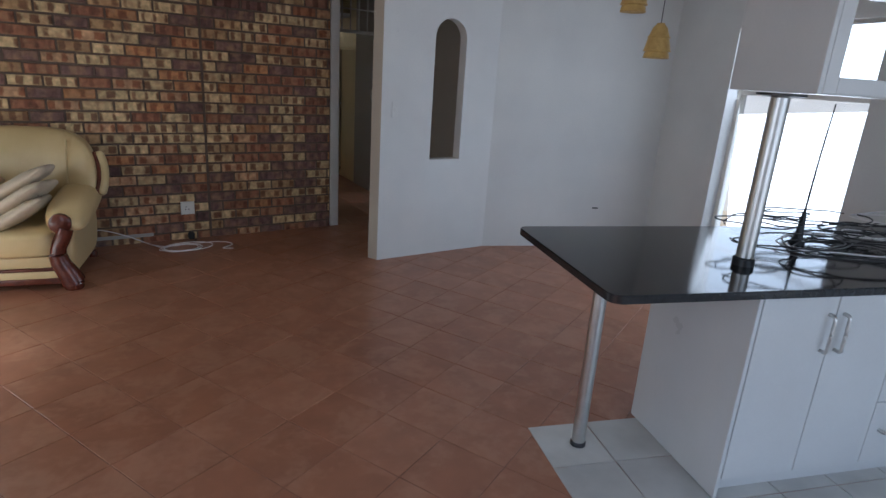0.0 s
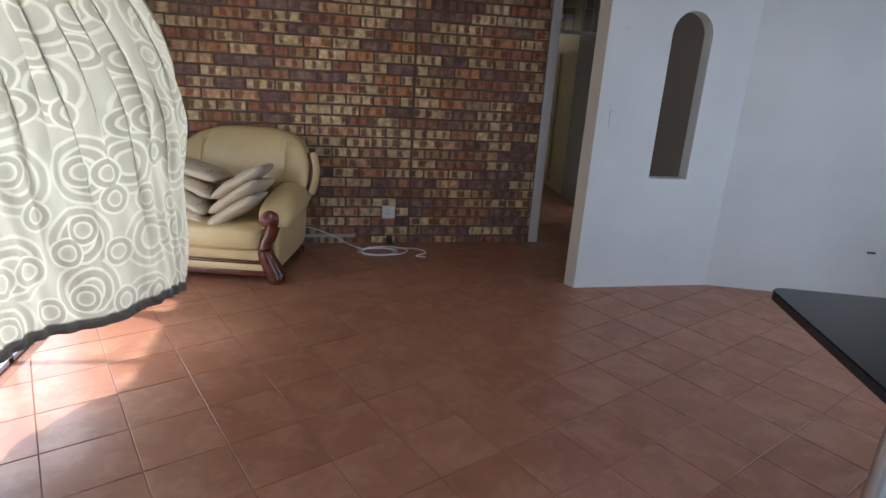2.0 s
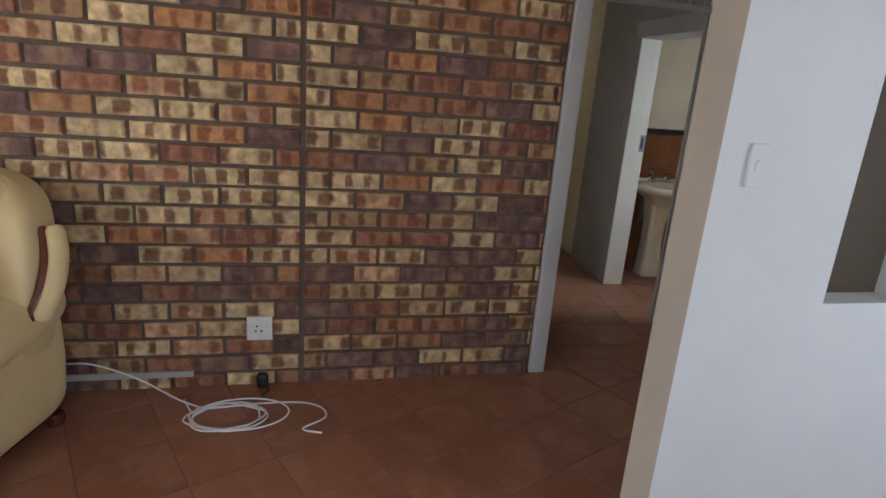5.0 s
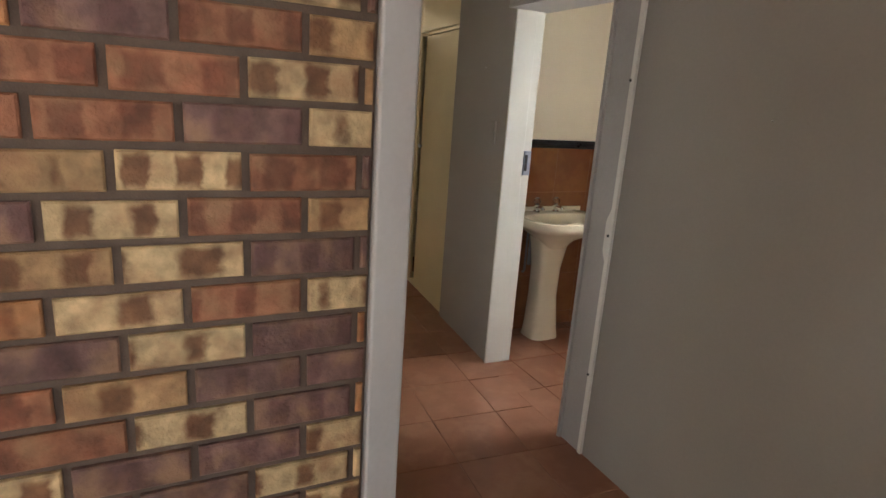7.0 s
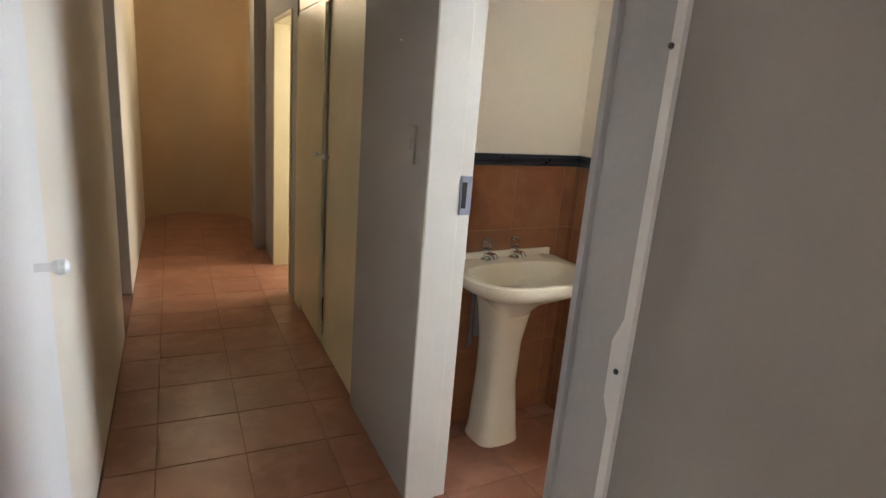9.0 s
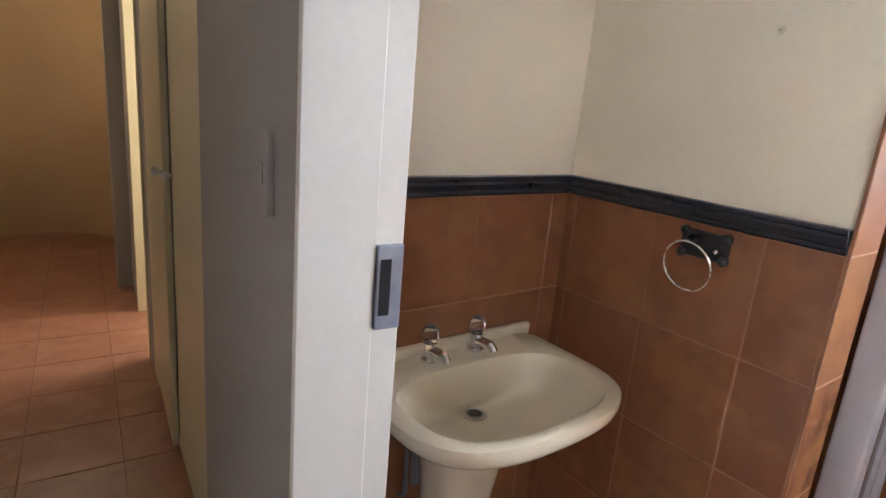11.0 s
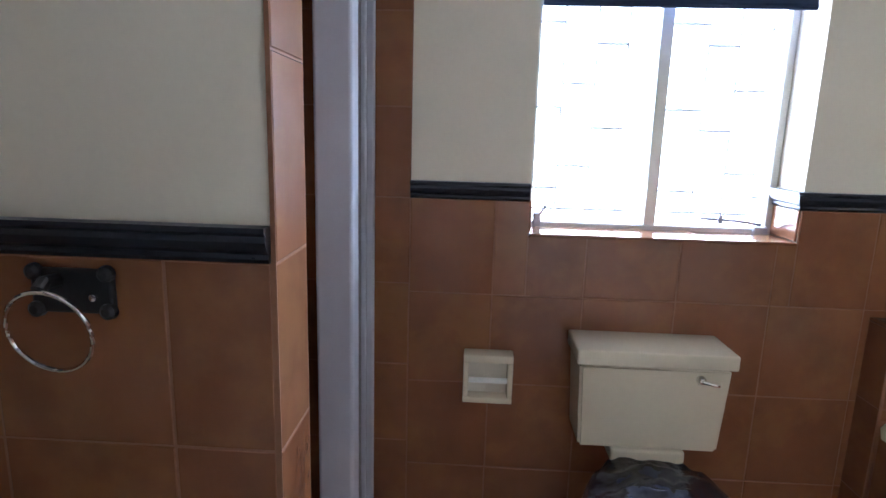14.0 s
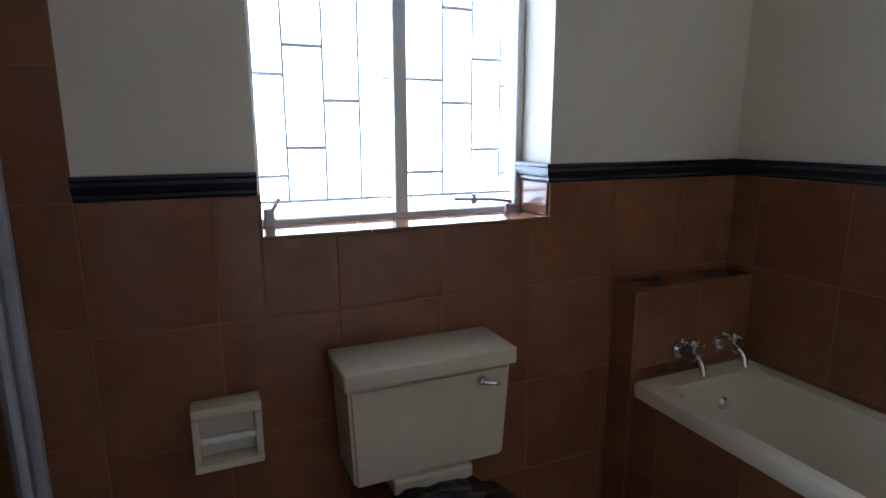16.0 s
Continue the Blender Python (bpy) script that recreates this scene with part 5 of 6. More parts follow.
socket_plate("wall_socket", pose(0.918, BW + 0.002, 0.292), 0.115, 0.118, "white plug socket on the face brick wall", gang=2)
socket_plate("light_switch", pose(2.362, 4.276, 1.30), 0.055, 0.125, "white light switch on the white wall")
for o in bpy.data.objects["light_switch"].children:
    o.data.materials[0] = white_wall
socket_plate("light_switch", HALL @ pose(0.0, 0.142, 1.284, 0, 0, -90), 0.055, 0.125, "painted-over grey light switch on the hall wall")
for o in bpy.data.objects["light_switch.001"].children:
    o.data.materials[0] = grey_wall
pb = BEND + U1 * 1.17
clip_m = Matrix.Translation((pb.x, pb.y, 0.40)) @ pose(0, 0, 0, 0, 0, -20.1)
wall_clip = thing("cable_clip", clip_m, "small dark cable clip low on the white wall", "clip")
part("clip", box(-0.03, 0.03, -0.012, 0.0, -0.006, 0.006, 0.002), black_plastic, wall_clip)


def wall_plug(m, material, label):
    p = thing("wall_plug", m, label, "wall plug", "old nail plugs in the walls")
    part("collar", lathe([(0.0075, 0), (0.007, 0.002), (0.004, 0.003), (0.003, 0.0005), (0, 0.0005)], 12), material, p, "", True)
    part("nail", tube([(0, 0, 0.0), (0.001, 0, 0.008)], 0.0016, 6), steel, p)


for x, z in ((2.373, 1.914), (2.492, 1.923)):
    wall_plug(pose(x, 4.276, z, 90, 0, 0), white_wall, "small old nail plug in the white wall")
for y, z in ((6.786, 1.603), (7.074, 1.696)):
    wall_plug(pose(PX, y, z, 0, -90, 0), cream_wall, "small old nail plug in the cream bathroom wall")
wall_plug(pose(3.4455, 5.407, 1.441, 0, -90, 0), grey_wall, "small old nail plug in the grey lobby wall")
wall_plug(HALL @ pose(0.0, 0.30, 1.62, 0, -90, 0), grey_wall, "small old nail plug in the grey hall wall")


def cables():
    c = thing("cable_coil", Matrix.Identity(4), "loose coil of thin white cable on the floor", "cable")
    wire = mat("white_cable", (0.82, 0.80, 0.80), (0.74, 0.72, 0.72), 0.4, 20, 100, 0.02)
    pts = [(0.10, 5.455, 0.155), (0.22, 5.43, 0.16), (0.40, 5.40, 0.10), (0.58, 5.34, 0.02)]
    for i in range(46):
        a = 2.4 + i * 0.42
        pts.append((0.80 + (0.155 + 0.02 * math.sin(i * 0.7)) * math.cos(a), 5.20 + (0.10 + 0.015 * math.cos(i)) * math.sin(a), 0.006 + 0.004 * abs(math.sin(i * 1.7))))
    pts += [(1.02, 5.30, 0.006), (1.18, 5.26, 0.005), (1.22, 5.16, 0.005), (1.12, 5.08, 0.005), (1.20, 5.04, 0.005)]
    part("cable", tube(smooth_line(pts, 4), 0.004, 6), wire, c, "", True)
    pts = [(0.60, 5.36, 0.006)] + [(0.86 + 0.20 * math.cos(3.0 - i * 0.5), 5.21 + 0.125 * math.sin(3.0 - i * 0.5), 0.012) for i in range(14)]
    part("cable", tube(smooth_line(pts, 4), 0.004, 6), wire, c, "", True)
    d = thing("plug", pose(0.93, BW - 0.03, 0), "small black plug lying against the brick wall", "plug")
    part("body", superquad(0.028, 0.024, 0.036, 0.6, 0.6, 20, 12, pose(0, 0, 0.036)), black_plastic, d, "", True)
    part("lead", tube(smooth_line([(0.01, -0.01, 0.01), (0.03, -0.05, 0.006), (0.0, -0.09, 0.005)], 5), 0.004, 6), black_plastic, d)
    setting("baseboard", box(-0.1, 0.62, BW - 0.012, BW - 0.002, 0.055, 0.085, 0.002), grey_gloss, "thin pale cable trunking along the brick wall", "trunking")


cables()


def pendant(name, top, z):
    p = thing(name, pose(top[0], top[1], z), "golden raffia pendant shade on a thin flex", "pendant lamp", "raffia pendant lamps")
    prof = [(0.016, 0.17), (0.036, 0.15), (0.052, 0.105), (0.064, 0.052), (0.067, 0.034), (0.058, 0.028), (0.064, 0.018), (0.063, 0.0)]
    shade = part("shade", lathe(prof, 20), raffia, p, "", True)
    sol = shade.modifiers.new("thick", "SOLIDIFY")
    sol.thickness = 0.003
    for r, h in ((0.0675, 0.035), (0.064, 0.001), (0.054, 0.102), (0.018, 0.168)):
        part("hoop", tube([(r * math.cos(2 * math.pi * i / 24), r * math.sin(2 * math.pi * i / 24), h) for i in range(24)], 0.004, 6, True), raffia, shade)
    part("flex", tube([(0, 0, 0.17), (0, 0, H - z)], 0.0025, 6), black_plastic, p)


pendant("pendant_lamp", (2.70, 2.04), 1.76)
pendant("pendant_lamp", (2.62, 2.17), 1.985)

# ---------------------------------------------------------------- kitchen


def kitchen():
    c = thing("worktop", K, "polished black granite breakfast counter", "worktop")
    top = prism([(0, 0), (2.75, 0), (2.75, 0.88), (0, 0.88)], 0.918, 0.95)
    ve = [e for e in top.edges if abs(e.verts[0].co.x) < 1e-4 and abs(e.verts[1].co.x) < 1e-4 and abs(e.verts[0].co.z - e.verts[1].co.z) > 0.01]
    bmesh.ops.bevel(top, geom=ve, offset=0.05, segments=6, affect="EDGES", profile=0.5)
    bmesh.ops.bevel(top, geom=[e for e in top.edges if abs(e.verts[0].co.z - e.verts[1].co.z) < 1e-4], offset=0.004, segments=2, affect="EDGES")
    part("slab", top, granite, c, "", True)
    leg = part("leg", lathe([(0.030, 0.02), (0.030, 0.916)], 28, pose(0.256, 0.497, 0)), steel, c, "brushed steel tube leg", True)
    part("foot", lathe([(0.036, 0.006), (0.036, 0.02), (0.031, 0.026)], 28, pose(0.256, 0.497, 0)), black_plastic, leg, "black foot ring", True)
    post = thing("counter_post", K @ pose(0.745, 0.286, 0.95), "brushed steel post from counter to wall cupboard", "post")
    part("tube", lathe([(0.033, 0.03), (0.033, 0.66)], 28), steel, post, "", True)
    part("base_ring", lathe([(0.042, 0), (0.042, 0.028), (0.034, 0.034)], 28), black_plastic, post, "black base ring", True)
    part("flange", lathe([(0.034, 0.652), (0.085, 0.660), (0.085, 0.668)], 28), black_plastic, post, "dark top flange", True)
    cab = thing("base_cabinet", K, "white base cabinet with steel bar handles under the counter", "cabinet")
    lam = mat("white_laminate", (0.58, 0.575, 0.57), (0.53, 0.525, 0.52), 0.3, 3, 100, 0.03)
    part("end_panel", box(0.65, 0.668, 0.065, 0.69, 0.008, 0.917, 0.002), lam, cab)
    part("carcass", box(0.67, 2.70, 0.085, 0.69, 0.10, 0.916), lam, cab)
    part("plinth", box(0.70, 2.70, 0.12, 0.66, 0.006, 0.10), lam, cab)
    xs = [0.672, 1.022, 1.372, 1.9]
    for i, (a, b) in enumerate(zip(xs, xs[1:])):
        d = part("door", box(a, b - 0.004, 0.064, 0.082, 0.10 if i < 2 else 0.40, 0.90, 0.002), lam, cab)
        hx = (b - 0.035) if i == 0 else a + 0.035
        if i < 2:
            part("handle", tube(smooth_line([(hx, 0.064, 0.665), (hx, 0.038, 0.668), (hx, 0.034, 0.70), (hx, 0.034, 0.78), (hx, 0.038, 0.815), (hx, 0.064, 0.818)], 4), 0.0075, 10), steel, d, "bar handle", True)
    dr = part("drawer", box(1.372, 1.896, 0.064, 0.082, 0.10, 0.396, 0.002), lam, cab)
    part("handle", tube(smooth_line([(1.43, 0.064, 0.26), (1.432, 0.038, 0.26), (1.47, 0.034, 0.26), (1.58, 0.034, 0.26), (1.61, 0.038, 0.26), (1.612, 0.064, 0.26)], 4), 0.0075, 10), steel, dr, "bar handle", True)
    up = thing("wall_cupboard", K, "white glass-fronted wall cupboard hung over the counter", "cupboard")
    part("end_panel", box(0.69, 0.71, 0.08, 0.50, 1.622, 2.40, 0.002), lam, up)
    part("bottom", box(0.71, 2.6, 0.10, 0.50, 1.622, 1.642), lam, up)
    part("top", box(0.71, 2.6, 0.10, 0.50, 2.38, 2.40), lam, up)
    part("shelf", box(0.71, 2.6, 0.12, 0.49, 2.0, 2.018), lam, up)
    for i, a in enumerate((0.712, 1.10, 1.49)):
        b = a + 0.385
        fr = bmesh.new()
        for p, q, r, s in ((a, a + 0.055, 1.625, 2.395), (b - 0.055, b, 1.625, 2.395), (a + 0.055, b - 0.055, 1.625, 1.68), (a + 0.055, b - 0.055, 2.34, 2.395)):
            box(p, q, 0.080, 0.098, r, s, 0.002, bm=fr)
        dd = part("door", fr, lam, up)
        part("pane", box(a + 0.055, b - 0.055, 0.087, 0.091, 1.68, 2.34), clear_glass, dd)
    jug = thing("jug", K @ pose(0.86, 0.33, 1.642), "dark glazed jug in the wall cupboard", "jug")
    part("body", lathe([(0.05, 0), (0.065, 0.03), (0.06, 0.10), (0.04, 0.15), (0.045, 0.18)], 20), mat("dark_glaze", (0.04, 0.035, 0.05), (0.025, 0.022, 0.03), 0.2), jug, "", True)
    part("handle", tube(smooth_line([(0.045, 0, 0.15), (0.09, 0, 0.13), (0.09, 0, 0.07), (0.062, 0, 0.05)], 5), 0.007, 8), MATS["dark_glaze"], jug, "", True)
    bw = thing("bowl", K @ pose(0.90, 0.30, 2.018), "white bowl on the cupboard's shelf", "bowl")
    part("body", lathe([(0.03, 0), (0.05, 0.02), (0.08, 0.06), (0.076, 0.06), (0.045, 0.022), (0, 0.012)], 24), white_plastic, bw, "", True)
    # aerial with its lead coiled on the granite
    ae = thing("aerial", K @ pose(1.28, 0.56, 0.95), "thin aerial on a magnetic foot on the counter", "aerial")
    part("foot", lathe([(0.034, 0), (0.034, 0.012), (0.018, 0.04), (0.013, 0.11), (0.010, 0.14), (0.004, 0.17)], 20), black_plastic, ae, "", True)
    part("rod", tube([(0, 0, 0.16), (0.006, 0, 0.40), (0.02, 0, 0.64)], [0.005, 0.004, 0.003], 6), black_plastic, ae)
    ld = thing("aerial_lead", K @ pose(1.30, 0.50, 0.95), "tangled coils of black cable on the counter", "cable")
    rnd = random.Random(11)
    for k in range(16):
        cx, cy, r = rnd.uniform(-0.30, 0.75), rnd.uniform(-0.20, 0.16), rnd.uniform(0.10, 0.27)
        turns = rnd.choice((18, 30, 40))
        pts = [(cx + (r * 1.25 + 0.03 * math.sin(i * 0.9 + k)) * math.cos(i * 0.35 + k), cy + (r * 0.62 + 0.02 * math.cos(i * 1.3)) * math.sin(i * 0.35 + k), 0.006 + 0.0075 * k + 0.016 * abs(math.sin(i * 0.23 + k))) for i in range(turns)]
        part("cable", tube(smooth_line(pts, 3), 0.0035, 6), black_plastic if k % 5 else MATS["white_cable"], ld)


kitchen()


def hall_light():
    h = thing("ceiling_light", HALL @ pose(-0.5, 3.95, 2.28), "round ceiling lamp lit at the hall's end", "ceiling light")
    part("rose", lathe([(0.16, 0), (0.16, -0.012), (0.13, -0.03), (0.10, -0.035)], 28), white_plastic, h, "", True)
    part("bulb", lathe([(0.03, -0.035), (0.045, -0.06), (0.05, -0.085), (0.035, -0.115), (0, -0.13)], 18), glow("lit_bulb", (1.0, 0.80, 0.5), 36.0), h, "glowing bulb", True)


hall_light()
# ---------------------------------------------------------------- pieces: bricks, floor tiles, wall tiles


def clip(poly, a, b):
    """Keeps of a polygon what lies to the left of the line from a to b."""
    out = []
    side = [(b[0] - a[0]) * (p[1] - a[1]) - (b[1] - a[1]) * (p[0] - a[0]) for p in poly]
    for i, p in enumerate(poly):
        q, s, t = poly[(i + 1) % len(poly)], side[i], side[(i + 1) % len(poly)]
        if s >= 0:
            out.append(p)
        if s * t < 0:
            k = s / (s - t)
            out.append((p[0] + (q[0] - p[0]) * k, p[1] + (q[1] - p[1]) * k))
    return out


def area(poly):
    return abs(sum(p[0] * q[1] - q[0] * p[1] for p, q in zip(poly, poly[1:] + poly[:1]))) / 2


def slab(poly, z0, z1, ch=0.0016):
    """A tile: chamfered top, no underside."""
    cx, cy = sum(p[0] for p in poly) / len(poly), sum(p[1] for p in poly) / len(poly)
    v, f = [], []
    n = len(poly)
    for k, (z, s) in enumerate(((z0, 0), (z1 - ch * 0.7, 0), (z1, ch))):
        for x, y in poly:
            d = math.hypot(x - cx, y - cy) or 1
            v.append((x - (x - cx) / d * s * 1.4, y - (y - cy) / d * s * 1.4, z))
    for k in range(2):
        for i in range(n):
            j = (i + 1) % n
            f.append((k * n + i, k * n + j, (k + 1) * n + j, (k + 1) * n + i))
    f.append(tuple(range(2 * n, 3 * n)))
    return v, f


def piece_mesh(name, v, f, material):
    me = bpy.data.meshes.new(name)
    me.from_pydata(v, [], f)
    me.materials.append(material)
    return me


def floor_tiles(origin, angle, pitch, joint, region, near, parent, z1, material, far_material, name="tile"):
    """Lays square tiles over a convex region (counter-clockwise); those whose middle lies in the near rectangle are pieces of their own."""
    ca, sa = math.cos(radians(angle)), math.sin(radians(angle))
    xs, ys = [p[0] for p in region], [p[1] for p in region]
    reach = int(max(max(xs) - min(xs), max(ys) - min(ys)) / pitch) + 14
    hw = (pitch - joint) / 2
    whole = piece_mesh(name, *slab([(-hw, -hw), (hw, -hw), (hw, hw), (-hw, hw)], -0.006, 0), material)
    av, af, made = [], [], 0
    for i in range(-reach, reach):
        for j in range(-reach, reach):
            cx = origin[0] + (i + 0.5) * pitch * ca - (j + 0.5) * pitch * sa
            cy = origin[1] + (i + 0.5) * pitch * sa + (j + 0.5) * pitch * ca
            if not (min(xs) - pitch < cx < max(xs) + pitch and min(ys) - pitch < cy < max(ys) + pitch):
                continue
            q = [(cx + a * ca - b * sa, cy + a * sa + b * ca) for a, b in ((-hw, -hw), (hw, -hw), (hw, hw), (-hw, hw))]
            c = q
            for a, b in zip(region, region[1:] + region[:1]):
                c = clip(c, a, b)
                if len(c) < 3:
                    break
            if len(c) < 3 or area(c) < 0.0008:
                continue
            dz = random.uniform(-0.0006, 0.0006)
            close = near[0] < cx < near[1] and near[2] < cy < near[3]
            if not close:
                v, f = slab(c, z1 - 0.006, z1 + dz)
                k = len(av)
                av += v
                af += [tuple(x + k for x in g) for g in f]
                continue
            if area(c) > 0.999 * 4 * hw * hw:
                ob = new(name, whole)
                ob.matrix_world = pose(cx, cy, z1 + dz, random.uniform(-0.12, 0.12), random.uniform(-0.12, 0.12), angle + random.uniform(-0.25, 0.25))
            else:
                v, f = slab([(x - cx, y - cy) for x, y in c], -0.006, 0)
                ob = new(name, piece_mesh(name, v, f, material))
                ob.matrix_world = pose(cx, cy, z1 + dz)
            ob.parent = parent
            made += 1
    if av:
        ob = new("tiles_beyond", piece_mesh("tiles_beyond", av, af, far_material))
        ob.parent = parent
        tagged(ob, "", "", "", "stuff")


floor_tiles((-0.519, 2.774), 24.3, 0.326, 0.0045, [(-1.2, -1.5), (5.3, -1.5), (5.3, BW), (-1.2, BW)], (-1.2, 3.6, 1.5, 5.6), base, 0.0, tile_mat, tile_far_mat)
hl = [HALL @ Vector(p) for p in ((-1.01, -1.36, 0), (0.16, -1.36, 0), (0.16, 5.3, 0), (-1.01, 5.3, 0))]
floor_tiles((2.998, 7.075), -4.4, 0.326, 0.0035, [(2.38, BW), (3.47, BW), (hl[2].x, hl[2].y), (hl[3].x, hl[3].y)], (2, 4, 5, 10.0), base, 0.0, tile_mat, tile_far_mat)
floor_tiles((3.65, 6.2), 0.0, 0.326, 0.0055, [(3.475, BY), (WX, BY), (WX, SY), (3.475, SY)], (3.4, 4.6, 6.0, 7.4), base, 0.0, tile_mat, tile_far_mat)
kq = [K @ Vector((x, y, 0)) for x, y in ((0.07, -2.6), (2.6, -2.6), (2.6, 0.655), (0.07, 0.655))]
ko = K @ Vector((0.07, 0.655, 0))
floor_tiles((ko.x, ko.y), -19.5, 0.302, 0.006, [(p.x, p.y) for p in kq], (1.2, 2.6, 0.4, 1.9), base, 0.006, white_tile_mat, white_tile_mat, "white_tile")


# clay of the bricks, course by course from the floor up: away from the crack to either side
CLAYS = {2: ("pract", "ctrppc"), 3: ("ccarrc", "prorp"), 4: ("pcacrt", "prtcct"), 5: ("rprpar", "rtctpc"), 6: ("opcarc", "pappc"), 7: ("cocpac", "cacppc"), 8: ("araocr", "crrcp"),
         9: ("caccpr", "ctrtpp"), 10: ("cccctp", "capcp"), 11: ("ccaacr", "ccocrc"), 12: ("rcrccp", "rptcp"), 13: ("poccar", "ccpcrt"), 14: ("caccop", "cotcr"), 15: ("ocarcc", "corrpc"),
         16: ("cocppr", "ctrrc"), 17: ("pcrcap", "cpoprt"), 18: ("ccoctr", "cpctc"), 19: ("opcacr", "rptorr"), 20: ("crctpc", "tcaoc"), 21: ("pcorct", "ptcrpa")}


def brick_wall():
    """Courses of whole and half bricks, broken at the straight crack."""
    wall = bpy.data.objects["wall_brick"]
    course, joint, crack, pitch = 0.0893, 0.016, 1.11, 0.231
    z = 0.604 - 7 * course
    meshes = {}
    av, af = [], []

    def face(w, h, d=0.02):
        b = 0.004
        v = [(-w / 2, 0, -h / 2), (w / 2, 0, -h / 2), (w / 2, 0, h / 2), (-w / 2, 0, h / 2)]
        v += [(x * (1 - 0), -d + b, zz) for x, _, zz in v]
        v += [(x - math.copysign(b, x), -d, zz - math.copysign(b, zz)) for x, _, zz in v[:4]]
        f = [(0, 1, 5, 4), (1, 2, 6, 5), (2, 3, 7, 6), (3, 0, 4, 7), (4, 5, 9, 8), (5, 6, 10, 9), (6, 7, 11, 10), (7, 4, 8, 11), (8, 9, 10, 11)]
        return v, f
    k = 0
    rnd = random.Random(7)
    while z < H - 0.05:
        for side, room in ((0, crack + 1.196), (1, 2.296 - crack)):
            run, first, nth = 0.0, (k + 1 - side) % 2, 0
            clays = CLAYS.get(k, ("", ""))[side]
            while run < room - 0.02:
                w = min(pitch / 2 if first else pitch, room - run)
                first = 0
                clay = clays[nth] if nth < len(clays) else rnd.choice("cctaorrppp")
                nth += 1
                bw = round(w - joint, 3)
                cx, cz = crack + (0.004 + run + w / 2) * (1 if side else -1), z + course / 2
                dz, h = rnd.uniform(-0.0015, 0.0015), course - joint + rnd.choice((-0.002, 0, 0.001))
                dep = rnd.choice((0.0, 0.0015, 0.003))
                if cx > -0.75 and cz < 2.0 and not (cx < 0.1 and cz < 0.75) and bw > 0.012:
                    key = (bw, round(h, 3), clay)
                    if key not in meshes:
                        meshes[key] = piece_mesh("brick", *face(bw, h), BRICK[clay])
                    ob = new("brick", meshes[key])
                    ob.parent = wall
                    ob.matrix_world = pose(cx, BW + 0.0205 - dep, cz + dz, 0, rnd.uniform(-0.5, 0.5), rnd.uniform(-0.4, 0.4))
                elif bw > 0.012:
                    v, f = face(bw, h)
                    n0 = len(av)
                    av.extend((p[0] + cx, p[1] + BW + 0.0205 - dep, p[2] + cz + dz) for p in v)
                    af.extend(tuple(i + n0 for i in g) for g in f)
                run += w
        z += course
        k += 1
    ob = new("bricks_beyond", piece_mesh("bricks_beyond", av, af, brick_far_mat))
    ob.parent = wall
    ob.matrix_world = Matrix.Identity(4)
    tagged(ob, "", "", "", "stuff")


brick_wall()


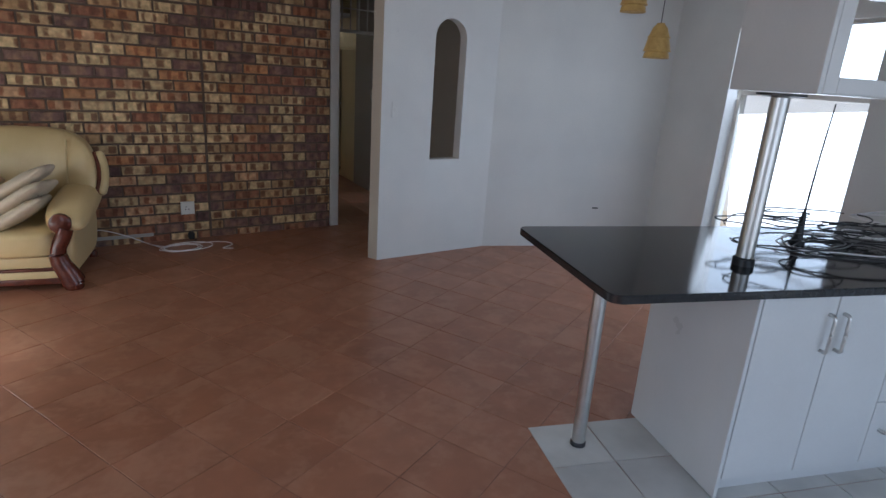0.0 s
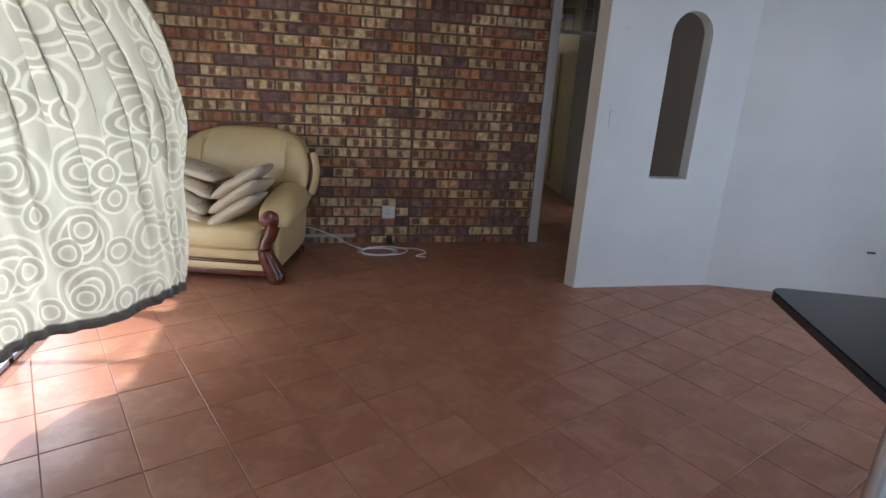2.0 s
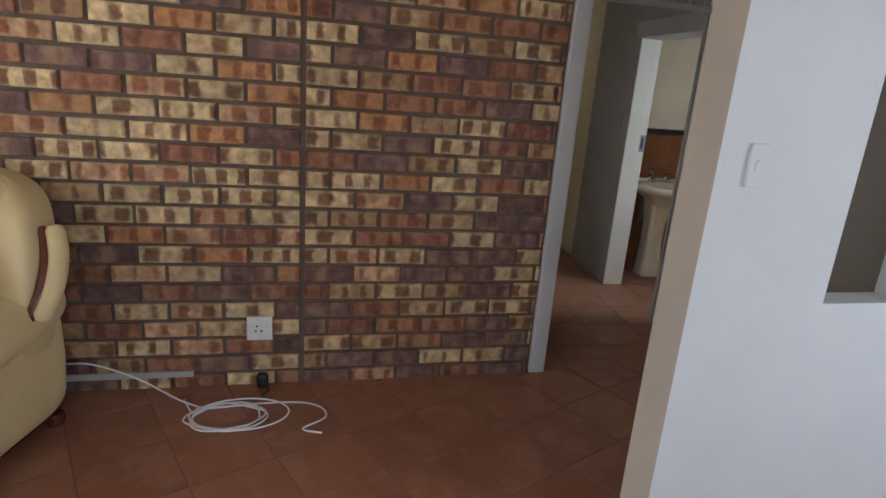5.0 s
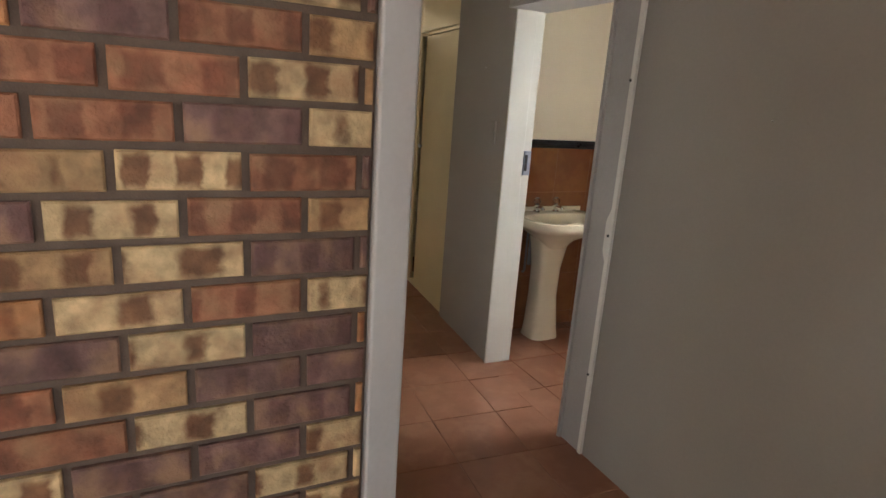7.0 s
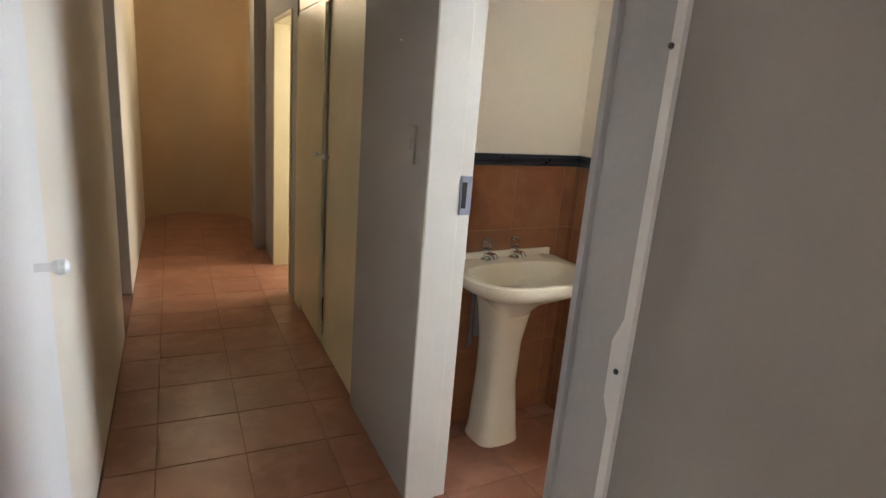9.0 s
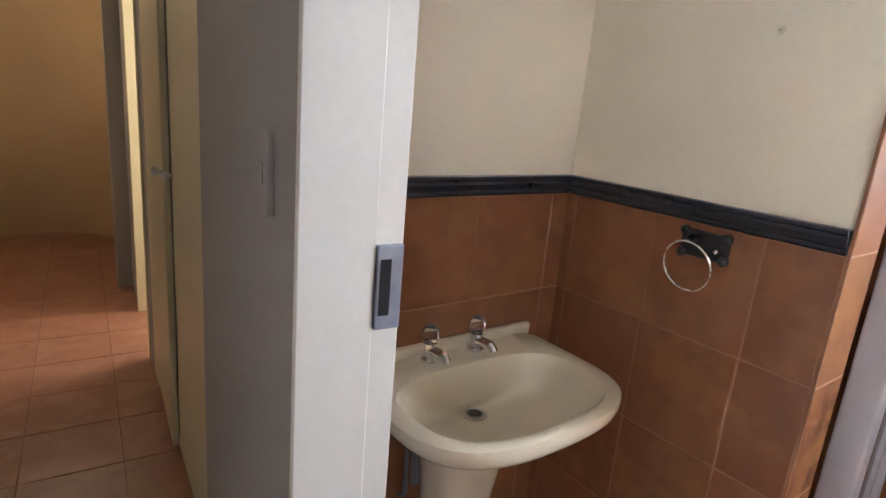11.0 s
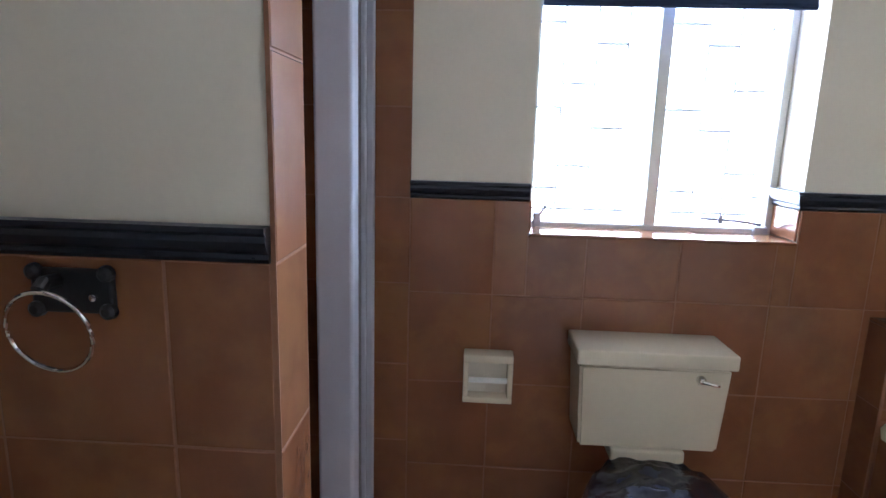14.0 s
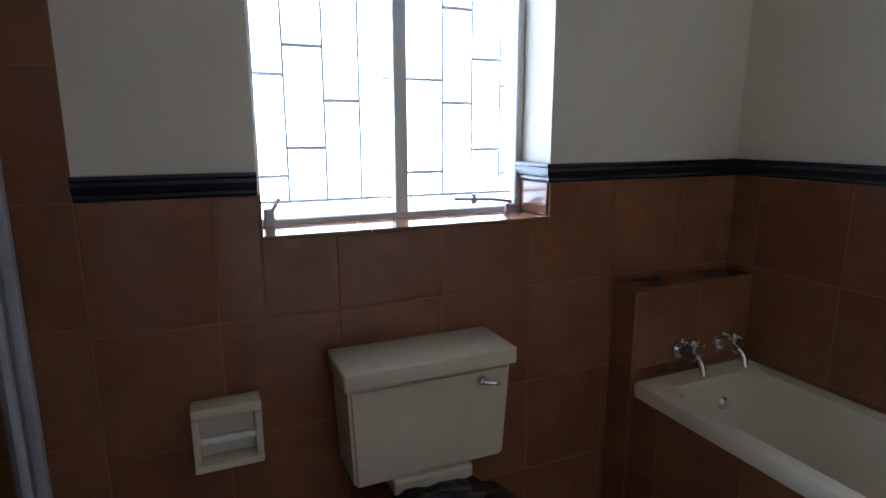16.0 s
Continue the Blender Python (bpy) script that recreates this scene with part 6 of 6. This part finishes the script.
def wall_tiles(parent, m, width, z_joint, z_top, z_bottom=0.0, start=0.0, tw=0.262, th=0.275, holes=(), name="wall_tile"):
    """Tiles in the local xz plane of m, facing -y, set out from start and from the joint at z_joint."""
    j = 0.0026
    inv = parent.matrix_world.inverted()
    bed = bmesh.new()
    xs = sorted({0.0, width, *[x for x in [start + i * tw for i in range(-12, 30)] if 0.02 < x < width - 0.02]})
    zs = sorted({z_bottom, z_top, *[z for z in [z_joint + i * th for i in range(-9, 9)] if z_bottom + 0.02 < z < z_top - 0.012]})
    cells = []
    for x0, x1 in zip(xs, xs[1:]):
        for z0, z1 in zip(zs, zs[1:]):
            parts = [(x0, x1, z0, z1)]
            for hx0, hx1, hz0, hz1 in holes:
                nxt = []
                for a, b, c, d in parts:
                    if b <= hx0 or a >= hx1 or d <= hz0 or c >= hz1:
                        nxt.append((a, b, c, d))
                        continue
                    if a < hx0: nxt.append((a, hx0, c, d))
                    if b > hx1: nxt.append((hx1, b, c, d))
                    if c < hz0: nxt.append((max(a, hx0), min(b, hx1), c, hz0))
                    if d > hz1: nxt.append((max(a, hx0), min(b, hx1), hz1, d))
                parts = nxt
            cells += [p for p in parts if p[1] - p[0] > 0.012 and p[3] - p[2] > 0.012]
    shared = {}
    for a, b, c, d in cells:
        box(a, b, -0.0066, 0.0, c, d, bm=bed)
        w, h = round(b - a - j, 4), round(d - c - j, 4)
        if (w, h) not in shared:
            e = 0.002
            v = [(-w / 2, 0.006, -h / 2), (w / 2, 0.006, -h / 2), (w / 2, 0.006, h / 2), (-w / 2, 0.006, h / 2)]
            v += [(x, 0.0015, z) for x, _, z in v]
            v += [(x - math.copysign(e, x), 0, z - math.copysign(e, z)) for x, _, z in v[:4]]
            f = [(0, 1, 5, 4), (1, 2, 6, 5), (2, 3, 7, 6), (3, 0, 4, 7), (4, 5, 9, 8), (5, 6, 10, 9), (6, 7, 11, 10), (7, 4, 8, 11), (8, 9, 10, 11)]
            shared[(w, h)] = piece_mesh(name, v, f, bath_tile_mat)
        ob = new(name, shared[(w, h)])
        ob.parent = parent
        ob.matrix_parent_inverse = inv
        ob.matrix_world = m @ pose((a + b) / 2, -0.0075 + random.uniform(-0.0004, 0.0004), (c + d) / 2, random.uniform(-0.12, 0.12), 0, random.uniform(-0.12, 0.12))
    g = mesh_object("tile_bed", bed, wall_grout, parent)
    g.matrix_parent_inverse = inv
    g.matrix_world = m
    return cells


wall_tiles(bpy.data.objects["wall_basin"], pose(3.64, SY, 0), PX - 3.64, DT, DT, start=4.115 - 3.64)
wall_tiles(bpy.data.objects["wall_shower"], pose(PX, SY, 0, 0, 0, -90), SY - PY, DT, DT, start=SY - 6.976, tw=0.256)
wall_tiles(bpy.data.objects["wall_shower"], pose(PX - 0.007, PY, 0), 0.14, DT, H, start=0.2)
wall_tiles(bpy.data.objects["wall_shower"], pose(PX + 0.125, PY, 0, 0, 0, 90), SY - PY, DT, H, start=0.1)
wall_tiles(bpy.data.objects["wall_basin"], pose(PX + 0.125, SY, 0), WX - PX - 0.125, DT, H, start=0.1)
wall_tiles(bpy.data.objects["wall_window"], pose(WX, 6.482, 0, 0, 0, -90), 6.482 - BY, DT, DT, start=6.482 - 5.978 - 0.262, tw=0.262,
           holes=[(6.482 - WIN[1], 6.482 - WIN[0], WIN[2], 3)])
wall_tiles(bpy.data.objects["wall_window"], pose(WX, SY, 0, 0, 0, -90), SY - 6.482, DT, H, start=0.0, th=0.25)
wall_tiles(bpy.data.objects["wall_bath"], pose(WX, BY, 0, 0, 0, 180), WX - 3.64, DT, DT, start=0.1)


def window_reveal_tiles():
    """Glazed tiles on the window's sill and up the lower reveals."""
    wall = bpy.data.objects["wall_window"]
    n, y0, y1 = 3, WIN[0] + 0.002, WIN[1] - 0.002
    step = (y1 - y0) / n
    for i in range(n):
        part("sill_tile", box(WX - 0.012, WX + 0.138, y0 + i * step + 0.0012, y0 + (i + 1) * step - 0.0012, WIN[2] - 0.001, WIN[2] + 0.008, 0.002), bath_tile_mat, wall)
    part("reveal_tile", box(WX + 0.001, WX + 0.138, WIN[0] - 0.001, WIN[0] + 0.007, WIN[2] + 0.009, DT - 0.001, 0.002), bath_tile_mat, wall)
    part("reveal_tile", box(WX + 0.001, WX + 0.138, WIN[1] - 0.007, WIN[1] + 0.001, WIN[2] + 0.009, DT - 0.001, 0.002), bath_tile_mat, wall)


window_reveal_tiles()
bath()
